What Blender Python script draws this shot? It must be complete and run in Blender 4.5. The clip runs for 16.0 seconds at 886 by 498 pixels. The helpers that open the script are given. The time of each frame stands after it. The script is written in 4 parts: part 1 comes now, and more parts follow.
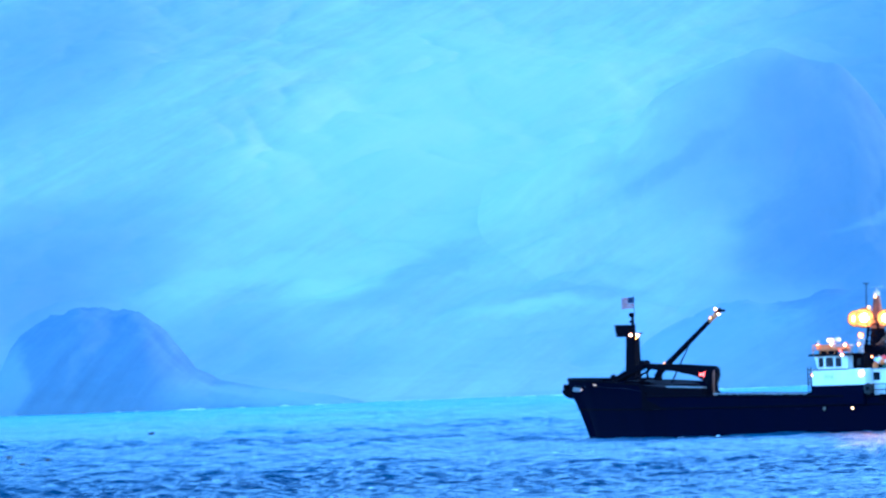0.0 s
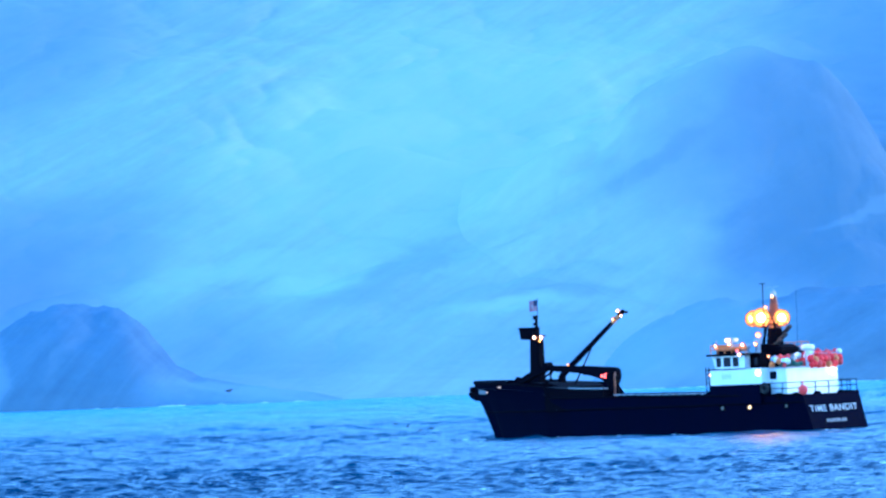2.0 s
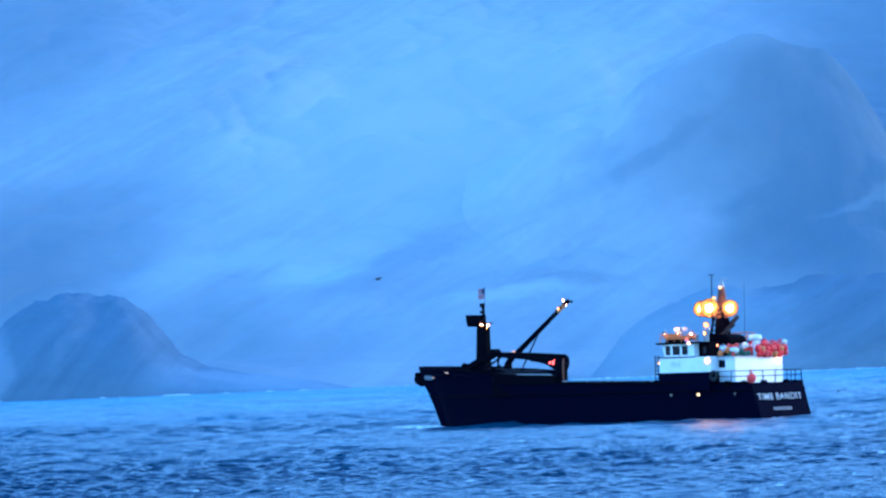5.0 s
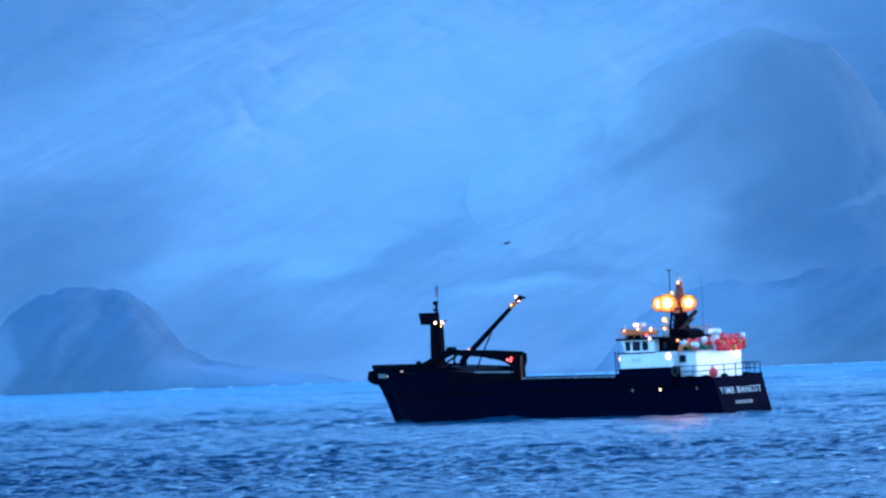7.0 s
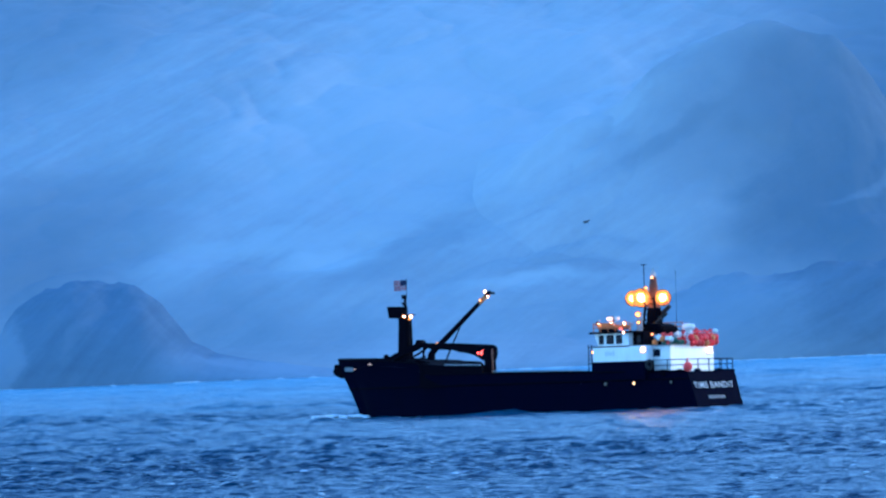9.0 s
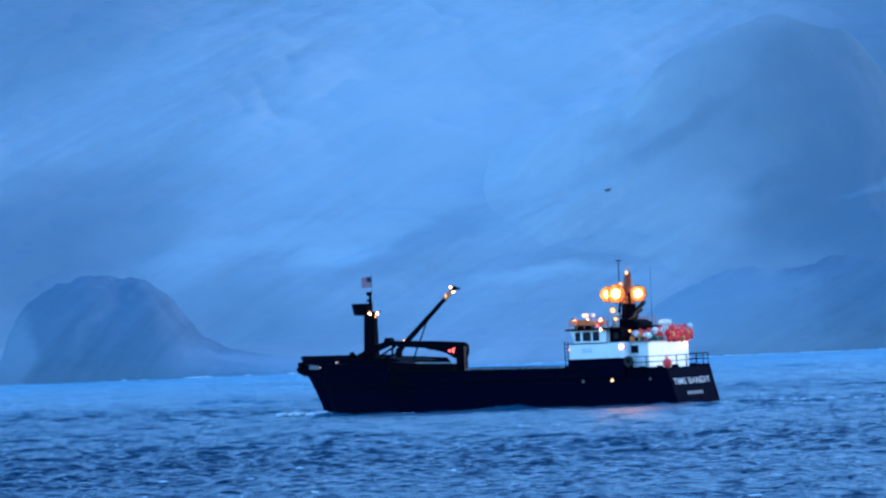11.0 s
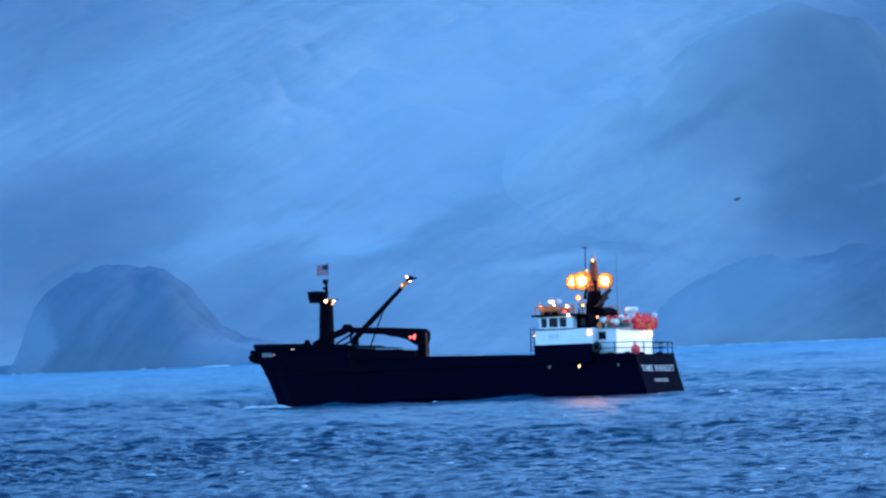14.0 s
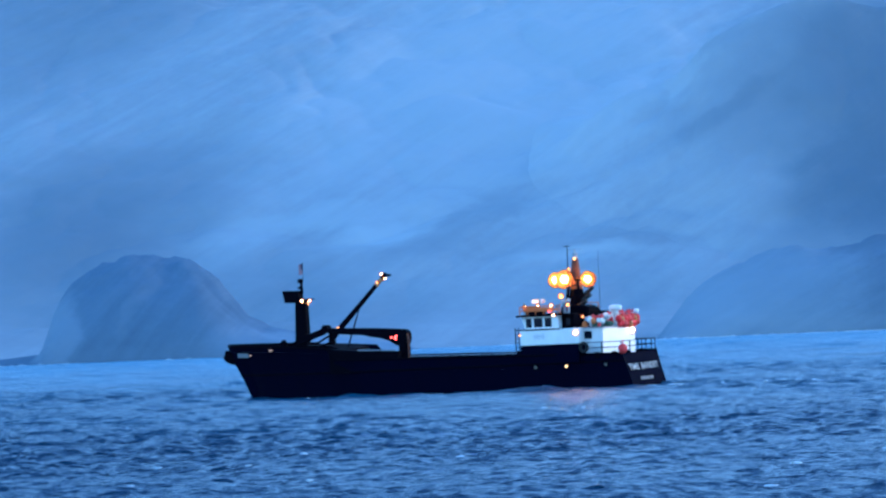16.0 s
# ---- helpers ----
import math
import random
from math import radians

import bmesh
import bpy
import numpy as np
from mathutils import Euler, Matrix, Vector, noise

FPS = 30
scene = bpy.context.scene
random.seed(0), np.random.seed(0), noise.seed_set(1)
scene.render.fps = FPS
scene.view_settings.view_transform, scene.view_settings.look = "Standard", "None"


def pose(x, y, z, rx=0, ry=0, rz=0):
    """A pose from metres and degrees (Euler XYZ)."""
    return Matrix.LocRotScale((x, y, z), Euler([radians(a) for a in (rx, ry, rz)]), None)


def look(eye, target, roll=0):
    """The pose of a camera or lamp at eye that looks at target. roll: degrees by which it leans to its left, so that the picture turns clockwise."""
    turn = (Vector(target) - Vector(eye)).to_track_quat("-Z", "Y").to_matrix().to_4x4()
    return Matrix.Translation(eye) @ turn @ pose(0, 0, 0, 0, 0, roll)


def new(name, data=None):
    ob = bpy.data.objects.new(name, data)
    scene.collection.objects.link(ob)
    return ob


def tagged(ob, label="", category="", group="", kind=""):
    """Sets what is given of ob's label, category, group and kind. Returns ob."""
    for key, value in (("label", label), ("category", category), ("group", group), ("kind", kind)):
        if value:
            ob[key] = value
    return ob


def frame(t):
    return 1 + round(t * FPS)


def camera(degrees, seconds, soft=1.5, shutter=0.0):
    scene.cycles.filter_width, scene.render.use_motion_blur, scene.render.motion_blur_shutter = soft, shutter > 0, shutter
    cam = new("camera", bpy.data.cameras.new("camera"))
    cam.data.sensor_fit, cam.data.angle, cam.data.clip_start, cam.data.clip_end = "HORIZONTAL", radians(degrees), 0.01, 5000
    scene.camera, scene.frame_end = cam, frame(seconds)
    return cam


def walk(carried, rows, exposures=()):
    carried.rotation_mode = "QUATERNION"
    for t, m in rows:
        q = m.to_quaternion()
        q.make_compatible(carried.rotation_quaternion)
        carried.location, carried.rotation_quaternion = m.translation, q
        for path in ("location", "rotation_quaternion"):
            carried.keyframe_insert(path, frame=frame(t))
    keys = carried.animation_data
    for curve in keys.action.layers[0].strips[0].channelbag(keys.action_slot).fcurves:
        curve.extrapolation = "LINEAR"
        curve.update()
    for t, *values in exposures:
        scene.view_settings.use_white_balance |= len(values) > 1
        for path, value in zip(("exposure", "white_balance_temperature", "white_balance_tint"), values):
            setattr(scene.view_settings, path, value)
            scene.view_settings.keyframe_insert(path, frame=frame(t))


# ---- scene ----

# ---- camera: stands on the shore, panned by hand; seconds, turn, tilt, lean in degrees ----
EYE_HEIGHT = 4.2
AIM = [
    (0.0, 0.047, 1.822, 2.195),
    (0.5, -0.072, 1.918, 2.182),
    (1.0, -0.149, 1.933, 2.154),
    (1.5, -0.177, 1.87, 2.109),
    (2.0, -0.211, 1.776, 2.088),
    (2.5, -0.249, 1.73, 2.111),
    (3.0, -0.229, 1.707, 2.148),
    (3.5, -0.219, 1.677, 2.167),
    (4.0, -0.201, 1.646, 2.197),
    (6.5, -0.092, 1.593, 2.22),
    (7.0, -0.089, 1.55, 2.231),
    (7.5, -0.061, 1.519, 2.254),
    (8.0, -0.073, 1.491, 2.266),
    (8.5, -0.011, 1.485, 2.282),
    (9.0, 0, 1.464, 2.3),
    (11.5, 0.189, 1.371, 2.381),
    (12.0, 0.222, 1.334, 2.412),
    (12.5, 0.243, 1.303, 2.415),
    (13.0, 0.278, 1.273, 2.408),
    (13.5, 0.319, 1.263, 2.403),
    (14.0, 0.391, 1.261, 2.403),
    (14.5, 0.472, 1.241, 2.413),
    (15.0, 0.534, 1.2, 2.387),
    (15.5, 0.607, 1.161, 2.371),
    (16.0, 0.737, 1.15, 2.363),
]


def aim(turn, tilt, lean):
    return pose(0, 0, EYE_HEIGHT, 0, 0, turn) @ pose(0, 0, 0, 90 + tilt) @ pose(0, 0, 0, 0, 0, -lean)


# seconds, stops, kelvin, tint: the picture darkens as the film goes on
EXPO = [
    (0.0, 3.5, 4100, 8), (1.5, 3.38, 4100, 8), (3.0, 3.22, 4150, 8), (4.0, 3.02, 4200, 9), (6.5, 2.83, 4310, 9), (9.0, 2.60, 4390, 9), (12.0, 2.54, 4470, 9), (16.0, 2.56, 4570, 9),
]
cam = camera(11.5, 16.0, soft=2.4, shutter=0.5)
walk(cam, [(t, aim(a, b, c)) for t, a, b, c in AIM], exposures=EXPO)

# the vessel's way: seconds, x, y, heave, heading, trim, heel
VOYAGE = [
    (0.0, 34.04, 308.26, -0.22, 42.82, 0.47, -0.02),
    (0.5, 32.48, 309.3, -0.22, 43.24, 0.51, -0.21),
    (1.0, 30.98, 310.56, -0.13, 43.49, 0.34, -0.82),
    (1.5, 29.51, 310.47, -0.05, 43.35, 0.08, -0.95),
    (2.0, 28.53, 311.42, -0.03, 42.97, -0.18, -0.64),
    (2.5, 27.96, 313.47, -0.02, 42.54, -0.14, -0.57),
    (3.0, 27.35, 315.28, -0.03, 42.1, 0.15, -0.32),
    (3.5, 26.92, 316.84, -0.11, 41.66, 0.38, 0.05),
    (4.0, 26.44, 318.19, -0.15, 41.18, 0.49, 0.47),
    (6.5, 22.68, 322.11, 0.16, 38.31, 0.03, -0.3),
    (7.0, 22.05, 322.43, 0.12, 37.62, -0.12, -0.87),
    (7.5, 21.29, 322.63, 0.09, 36.9, -0.06, -0.82),
    (8.0, 20.8, 322.74, 0.03, 36.5, -0.01, -0.6),
    (8.5, 20.01, 322.75, 0.04, 36.1, 0.21, -0.01),
    (9.0, 19.56, 322.68, 0.03, 35.5, 0.19, 0.67),
    (11.5, 16.43, 321.75, 0.05, 31.31, -0.01, -0.84),
    (12.0, 15.78, 321.54, -0.01, 30.69, 0.17, -0.54),
    (12.5, 15.12, 321.37, 0.01, 30.45, 0.27, -0.33),
    (13.0, 14.54, 321.23, 0.06, 29.89, 0.1, 0.32),
    (13.5, 13.94, 321.15, 0.16, 28.99, 0.17, 0.99),
    (14.0, 13.22, 321.14, 0.25, 28.2, 0.1, 1.41),
    (14.5, 12.38, 321.22, 0.25, 27.33, -0.12, 1.14),
    (15.0, 11.79, 321.4, 0.14, 26.58, -0.35, 0.43),
    (15.5, 11.18, 321.69, -0.01, 25.55, -0.17, -0.35),
    (16.0, 10.3, 322.11, -0.13, 24.77, -0.24, -1.07),
]
GULL = [
    (0.0, -17.15, 250.0, 2.33),
    (0.5, -15.55, 249.0, 2.46),
    (1.0, -13.79, 248.0, 3.04),
    (1.5, -12.37, 247.0, 3.64),
    (2.0, -11.34, 246.0, 4.37),
    (2.5, -10.40, 245.0, 5.44),
    (3.0, -9.62, 244.0, 6.47),
    (3.5, -8.39, 243.0, 7.57),
    (4.0, -6.69, 242.0, 8.42),
    (6.5, 2.26, 237.0, 10.51),
    (7.0, 3.80, 236.0, 10.79),
    (7.5, 5.35, 235.0, 10.99),
    (8.0, 6.62, 234.0, 11.03),
    (8.5, 7.21, 233.0, 11.06),
    (9.0, 7.59, 232.0, 11.28),
    (11.5, 8.48, 227.0, 12.58),
    (12.0, 9.15, 226.0, 12.29),
    (12.5, 9.83, 225.0, 11.99),
    (13.0, 10.68, 224.0, 11.65),
    (13.5, 11.93, 223.0, 11.40),
    (14.0, 13.43, 222.0, 11.00),
    (14.5, 14.96, 221.0, 10.24),
    (15.0, 16.91, 220.0, 9.37),
    (15.5, 18.83, 219.0, 8.57),
    (16.0, 20.62, 218.0, 7.85),
]
FLOCK = [
    (0.0, -23.84, 243.0, 0.94),
    (0.5, -19.38, 262.0, 0.70),
    (1.0, -13.52, 285.0, 0.48),
    (1.5, -7.27, 310.0, 0.49),
    (2.0, -1.08, 338.0, 0.82),
    (3.0, 11.72, 362.0, 0.94),
    (4.5, 30.92, 398.0, 1.12),
    (6.0, 50.12, 434.0, 1.30),
    (16.0, 178.12, 674.0, 9.22),
]
FLOCK_OFFSETS = [(0.0, 0.0, 0.0), (-0.9, 1.5, 0.35), (-1.9, 3.0, 0.55), (1.0, 4.0, 0.1)]
FLAG_SWING = [(0.0, 16), (0.5, 31), (1.0, 11), (1.5, -33), (2.0, -13), (2.5, -2), (3.0, 18), (3.5, 27), (4.0, 9), (5.2, -24), (6.5, -2), (7.0, -44), (7.5, -18), (8.0, -30), (8.5, -2), (9.0, 20), (10.2, -13), (11.5, -8), (12.0, -24), (12.5, -18), (13.0, -13), (13.5, -24), (14.0, -2), (14.5, 4), (15.0, -24), (15.5, -35), (16.0, -46)]

# ---- light: a dull blue dusk under cloud ----
world = bpy.data.worlds.new("dusk")
scene.world = world
world.use_nodes = True
wn = world.node_tree.nodes
sky = wn.new("ShaderNodeTexSky")
sky.sky_type, sky.sun_disc = "NISHITA", False
sky.sun_elevation, sky.sun_rotation = radians(9), radians(58)
sky.air_density, sky.dust_density, sky.ozone_density = 1.0, 0.6, 2.5
wn["Background"].inputs["Strength"].default_value = 0.12
world.node_tree.links.new(sky.outputs[0], wn["Background"].inputs["Color"])
sun = new("sun", bpy.data.lights.new("sun", "SUN"))
sun.data.energy, sun.data.angle, sun.data.color = 0.05, radians(30), (1, 0.97, 0.94)
sun.matrix_world = look((594, 371, 160), (0, 0, 0))


# ---- materials ----
def material(name, color, rough=0.6, metal=0.0, grain=0.0, scale=4.0, dark=None, bump=0.0, bump_scale=None, stretch=(1, 1, 1), spec=None, random=0.0):
    m = bpy.data.materials.new(name)
    m.use_nodes = True
    n, l = m.node_tree.nodes, m.node_tree.links
    p = n["Principled BSDF"]
    p.inputs["Roughness"].default_value, p.inputs["Metallic"].default_value = rough, metal
    if spec is not None:
        p.inputs["Specular IOR Level"].default_value = spec
    p.inputs["Base Color"].default_value = (*color, 1)
    co = n.new("ShaderNodeTexCoord")
    mp = n.new("ShaderNodeMapping")
    mp.inputs["Scale"].default_value = stretch
    l.new(co.outputs["Object"], mp.inputs["Vector"])
    if dark is not None:
        tx = n.new("ShaderNodeTexNoise")
        tx.inputs["Scale"].default_value, tx.inputs["Detail"].default_value, tx.inputs["Roughness"].default_value = scale, 8, 0.65
        l.new(mp.outputs[0], tx.inputs["Vector"])
        rp = n.new("ShaderNodeValToRGB")
        rp.color_ramp.elements[0].position, rp.color_ramp.elements[1].position = 0.5 - 0.25 * (1 - grain), 0.5 + 0.25 * (1 - grain)
        rp.color_ramp.elements[0].color, rp.color_ramp.elements[1].color = (*dark, 1), (*color, 1)
        l.new(tx.outputs["Fac"], rp.inputs[0])
        l.new(rp.outputs[0], p.inputs["Base Color"])
    if bump:
        tb = n.new("ShaderNodeTexNoise")
        tb.inputs["Scale"].default_value, tb.inputs["Detail"].default_value = bump_scale or scale * 4, 6
        l.new(mp.outputs[0], tb.inputs["Vector"])
        bp = n.new("ShaderNodeBump")
        bp.inputs["Strength"].default_value, bp.inputs["Distance"].default_value = 1.0, bump
        l.new(tb.outputs["Fac"], bp.inputs["Height"])
        l.new(bp.outputs[0], p.inputs["Normal"])
    return m


def glow(name, color, strength):
    m = bpy.data.materials.new(name)
    m.use_nodes = True
    p = m.node_tree.nodes["Principled BSDF"]
    p.inputs["Base Color"].default_value = (0.02, 0.02, 0.02, 1)
    p.inputs["Emission Color"].default_value = (*color, 1)
    p.inputs["Emission Strength"].default_value = strength
    return m


BLACK = material("black hull paint", (0.0012, 0.0014, 0.009), 0.85, dark=(0.0015, 0.0015, 0.007), spec=0.015, scale=0.7, bump=0.01, bump_scale=1.2, stretch=(1, 1, 0.3))
BLACK_STEEL = material("black painted steel", (0.0018, 0.0018, 0.0045), 0.8, dark=(0.0026, 0.002, 0.004), spec=0.015, scale=2.0, bump=0.004)
WHITE = material("white ship paint", (0.80, 0.80, 0.79), 0.4, dark=(0.62, 0.61, 0.58), scale=0.9, grain=0.1, bump=0.006, bump_scale=3, stretch=(1, 1, 0.25))
GREY = material("grey painted steel", (0.35, 0.36, 0.37), 0.5, dark=(0.22, 0.22, 0.23), scale=3)
DECK = material("worn deck steel", (0.10, 0.10, 0.11), 0.7, dark=(0.16, 0.10, 0.07), scale=1.2, bump=0.005)
# Planks and roof rails take their orange from lamplight worked into the colour.
LAMPLIT_WOOD = material("lamplit orange planks", (0.8, 0.22, 0.045), 0.75, dark=(0.52, 0.13, 0.03), scale=3, stretch=(0.3, 3, 3))
GLASS = material("dark window glass", (0.008, 0.010, 0.02), 0.2, spec=0.08)
RED = material("red vinyl", (0.86, 0.022, 0.026), 0.75, dark=(0.66, 0.014, 0.016), scale=3)
PINK = material("faded red vinyl", (0.75, 0.07, 0.06), 0.75, dark=(0.5, 0.03, 0.03), scale=3)
ORANGE = material("orange life raft cover", (0.70, 0.22, 0.04), 0.55, dark=(0.5, 0.14, 0.03), scale=3)
GREEN = material("green net heap", (0.07, 0.14, 0.08), 0.9, dark=(0.03, 0.07, 0.05), scale=6, bump=0.03)
RUBBER = material("black rubber", (0.005, 0.005, 0.006), 0.85, dark=(0.009, 0.008, 0.008), scale=6)
PALE = material("pale lettering paint", (0.50, 0.51, 0.52), 0.6, dark=(0.28, 0.29, 0.3), scale=5)
SYMBOL = material("faded grey paint", (0.42, 0.44, 0.48), 0.5, dark=(0.6, 0.6, 0.62), scale=5)
FADED = material("weathered grey lettering", (0.16, 0.17, 0.19), 0.6, dark=(0.10, 0.10, 0.11), scale=5)
# Lamplight painted in: the floodlights' orange on the mast and crane hose.
LAMPLIT_ORANGE = material("orange lamplight colour", (0.15, 0.035, 0.005), 0.7, dark=(0.07, 0.016, 0.003), scale=3)
# Yellow lamplight for the boom's end, put into the colour.
LAMPLIT_YELLOW = material("yellow lamplight colour", (0.42, 0.19, 0.05), 0.6, dark=(0.2, 0.08, 0.02), scale=6)
FLAG_RED = material("red bunting", (0.3, 0.01, 0.014), 0.8, dark=(0.22, 0.01, 0.02), scale=8)
FLAG_WHITE = material("white bunting", (0.34, 0.32, 0.33), 0.8, dark=(0.26, 0.26, 0.27), scale=8)
FLAG_BLUE = material("blue bunting", (0.005, 0.007, 0.04), 0.8, dark=(0.004, 0.005, 0.03), scale=8)
FEATHER = material("dark feathers", (0.03, 0.028, 0.025), 0.8, dark=(0.06, 0.05, 0.045), scale=30)
FOAM = material("sea foam", (0.78, 0.8, 0.82), 0.8, dark=(0.5, 0.55, 0.6), scale=2.5, bump=0.05)
# Dark orange so the lit bowl imitates the halo round a floodlight.
HALO_BOWL = material("orange halo of a floodlight", (0.075, 0.010, 0.0005), 0.7, dark=(0.05, 0.007, 0.0004), scale=8)
SODIUM = glow("sodium floodlight", (1.0, 0.34, 0.015), 28.0)
# Glowing rim that imitates the orange fringe of glare round a lamp.
FRINGE = glow("orange lamp fringe", (1.0, 0.2, 0.02), 0.36)
# Oversized glowing glass that stands in for warm light spread round the lamp.
WARM_GLOW = glow("warm lamp glow", (1.0, 0.55, 0.36), 0.34)
SODIUM_DIM = glow("weak sodium lamp", (1.0, 0.30, 0.02), 3.0)
HALOGEN = glow("warm halogen lamp", (1.0, 0.44, 0.14), 7.0)
FAINT = glow("faint lamp", (1.0, 0.62, 0.42), 0.12)
HALOGEN_DIM = glow("weak halogen lamp", (1.0, 0.36, 0.08), 1.0)
RED_LAMP = glow("red deck lamp", (1.0, 0.06, 0.03), 1.0)
CABIN = glow("lit porthole", (1.0, 0.5, 0.16), 0.5)
CABIN_DIM = glow("dim porthole", (0.5, 0.55, 0.5), 0.012)


# ---- mesh helpers ----
def part(name, bm, mat, parent=None, label="", smooth=False):
    me = bpy.data.meshes.new(name)
    bmesh.ops.recalc_face_normals(bm, faces=bm.faces)
    bm.to_mesh(me)
    bm.free()
    for p in me.polygons:
        p.use_smooth = smooth
    me.materials.append(mat)
    ob = new(name, me)
    ob.parent = parent
    if label:
        tagged(ob, label)
    return ob


def box(bm, x0, x1, y0, y1, z0, z1, bevel=0.0, m=None):
    r = bmesh.ops.create_cube(bm, size=1)
    mm = Matrix.Translation(((x0 + x1) / 2, (y0 + y1) / 2, (z0 + z1) / 2)) @ Matrix.Diagonal((abs(x1 - x0), abs(y1 - y0), abs(z1 - z0), 1))
    bmesh.ops.transform(bm, verts=r["verts"], matrix=mm if m is None else m @ mm)
    if bevel:
        es = list({e for v in r["verts"] for e in v.link_edges})
        bmesh.ops.bevel(bm, geom=es, offset=bevel, segments=2, affect="EDGES")
    return bm


def rod(bm, a, b, r0, r1=None, seg=10):
    a, b = Vector(a), Vector(b)
    r = bmesh.ops.create_cone(bm, cap_ends=True, segments=seg, radius1=r0, radius2=r0 if r1 is None else r1, depth=(b - a).length)
    m = Matrix.Translation((a + b) / 2) @ (b - a).to_track_quat("Z", "Y").to_matrix().to_4x4()
    bmesh.ops.transform(bm, verts=r["verts"], matrix=m)
    return bm


def tube(bm, pts, r, seg=6):
    """One bent pipe through the points."""
    pts = [Vector(p) for p in pts]
    rings = []
    for i, p in enumerate(pts):
        d = (pts[min(i + 1, len(pts) - 1)] - pts[max(i - 1, 0)]).normalized()
        q = d.to_track_quat("Z", "Y").to_matrix()
        rings.append([bm.verts.new(p + q @ Vector((r * math.cos(k / seg * math.tau), r * math.sin(k / seg * math.tau), 0))) for k in range(seg)])
    for a, b in zip(rings, rings[1:]):
        for k in range(seg):
            bm.faces.new((a[k], a[(k + 1) % seg], b[(k + 1) % seg], b[k]))
    bm.faces.new(rings[0][::-1])
    bm.faces.new(rings[-1])
    return bm


def ball(bm, c, r, sz=1.0, seg=14):
    q = bmesh.ops.create_uvsphere(bm, u_segments=seg, v_segments=max(6, seg * 2 // 3), radius=r)
    bmesh.ops.transform(bm, verts=q["verts"], matrix=Matrix.Translation(c) @ Matrix.Diagonal((1, 1, sz, 1)))
    return bm


def ring(bm, c, r, thick, axis, seg=20, sides=8):
    q = axis.to_track_quat("Z", "Y").to_matrix()
    vs = []
    for i in range(seg):
        a = i / seg * math.tau
        row = []
        for j in range(sides):
            b = j / sides * math.tau
            p = Vector(((r + thick * math.cos(b)) * math.cos(a), (r + thick * math.cos(b)) * math.sin(a), thick * math.sin(b)))
            row.append(bm.verts.new(Vector(c) + q @ p))
        vs.append(row)
    for i in range(seg):
        for j in range(sides):
            bm.faces.new((vs[i][j], vs[(i + 1) % seg][j], vs[(i + 1) % seg][(j + 1) % sides], vs[i][(j + 1) % sides]))
    return bm


def prism(bm, outline, y0, y1):
    """A plate with its outline in x and z, from y0 to y1."""
    a = [bm.verts.new((x, y0, z)) for x, z in outline]
    b = [bm.verts.new((x, y1, z)) for x, z in outline]
    bm.faces.new(a)
    bm.faces.new(b[::-1])
    for i in range(len(a)):
        j = (i + 1) % len(a)
        bm.faces.new((a[i], b[i], b[j], a[j]))
    return bm


def B():
    return bmesh.new()


def grid_mesh(name, P, mat, smooth=True):
    """A sheet from an array of points, rows by columns by 3."""
    nr, nc = P.shape[:2]
    i = np.arange(nr * nc).reshape(nr, nc)
    q = np.stack([i[:-1, :-1], i[:-1, 1:], i[1:, 1:], i[1:, :-1]], -1).reshape(-1, 4)
    me = bpy.data.meshes.new(name)
    me.vertices.add(nr * nc)
    me.vertices.foreach_set("co", P.reshape(-1).astype(np.float32))
    me.loops.add(q.size)
    me.loops.foreach_set("vertex_index", q.reshape(-1).astype(np.int32))
    me.polygons.add(len(q))
    me.polygons.foreach_set("loop_start", (np.arange(len(q)) * 4).astype(np.int32))
    me.polygons.foreach_set("use_smooth", np.full(len(q), smooth))
    me.update()
    me.validate()
    me.materials.append(mat)
    return new(name, me)


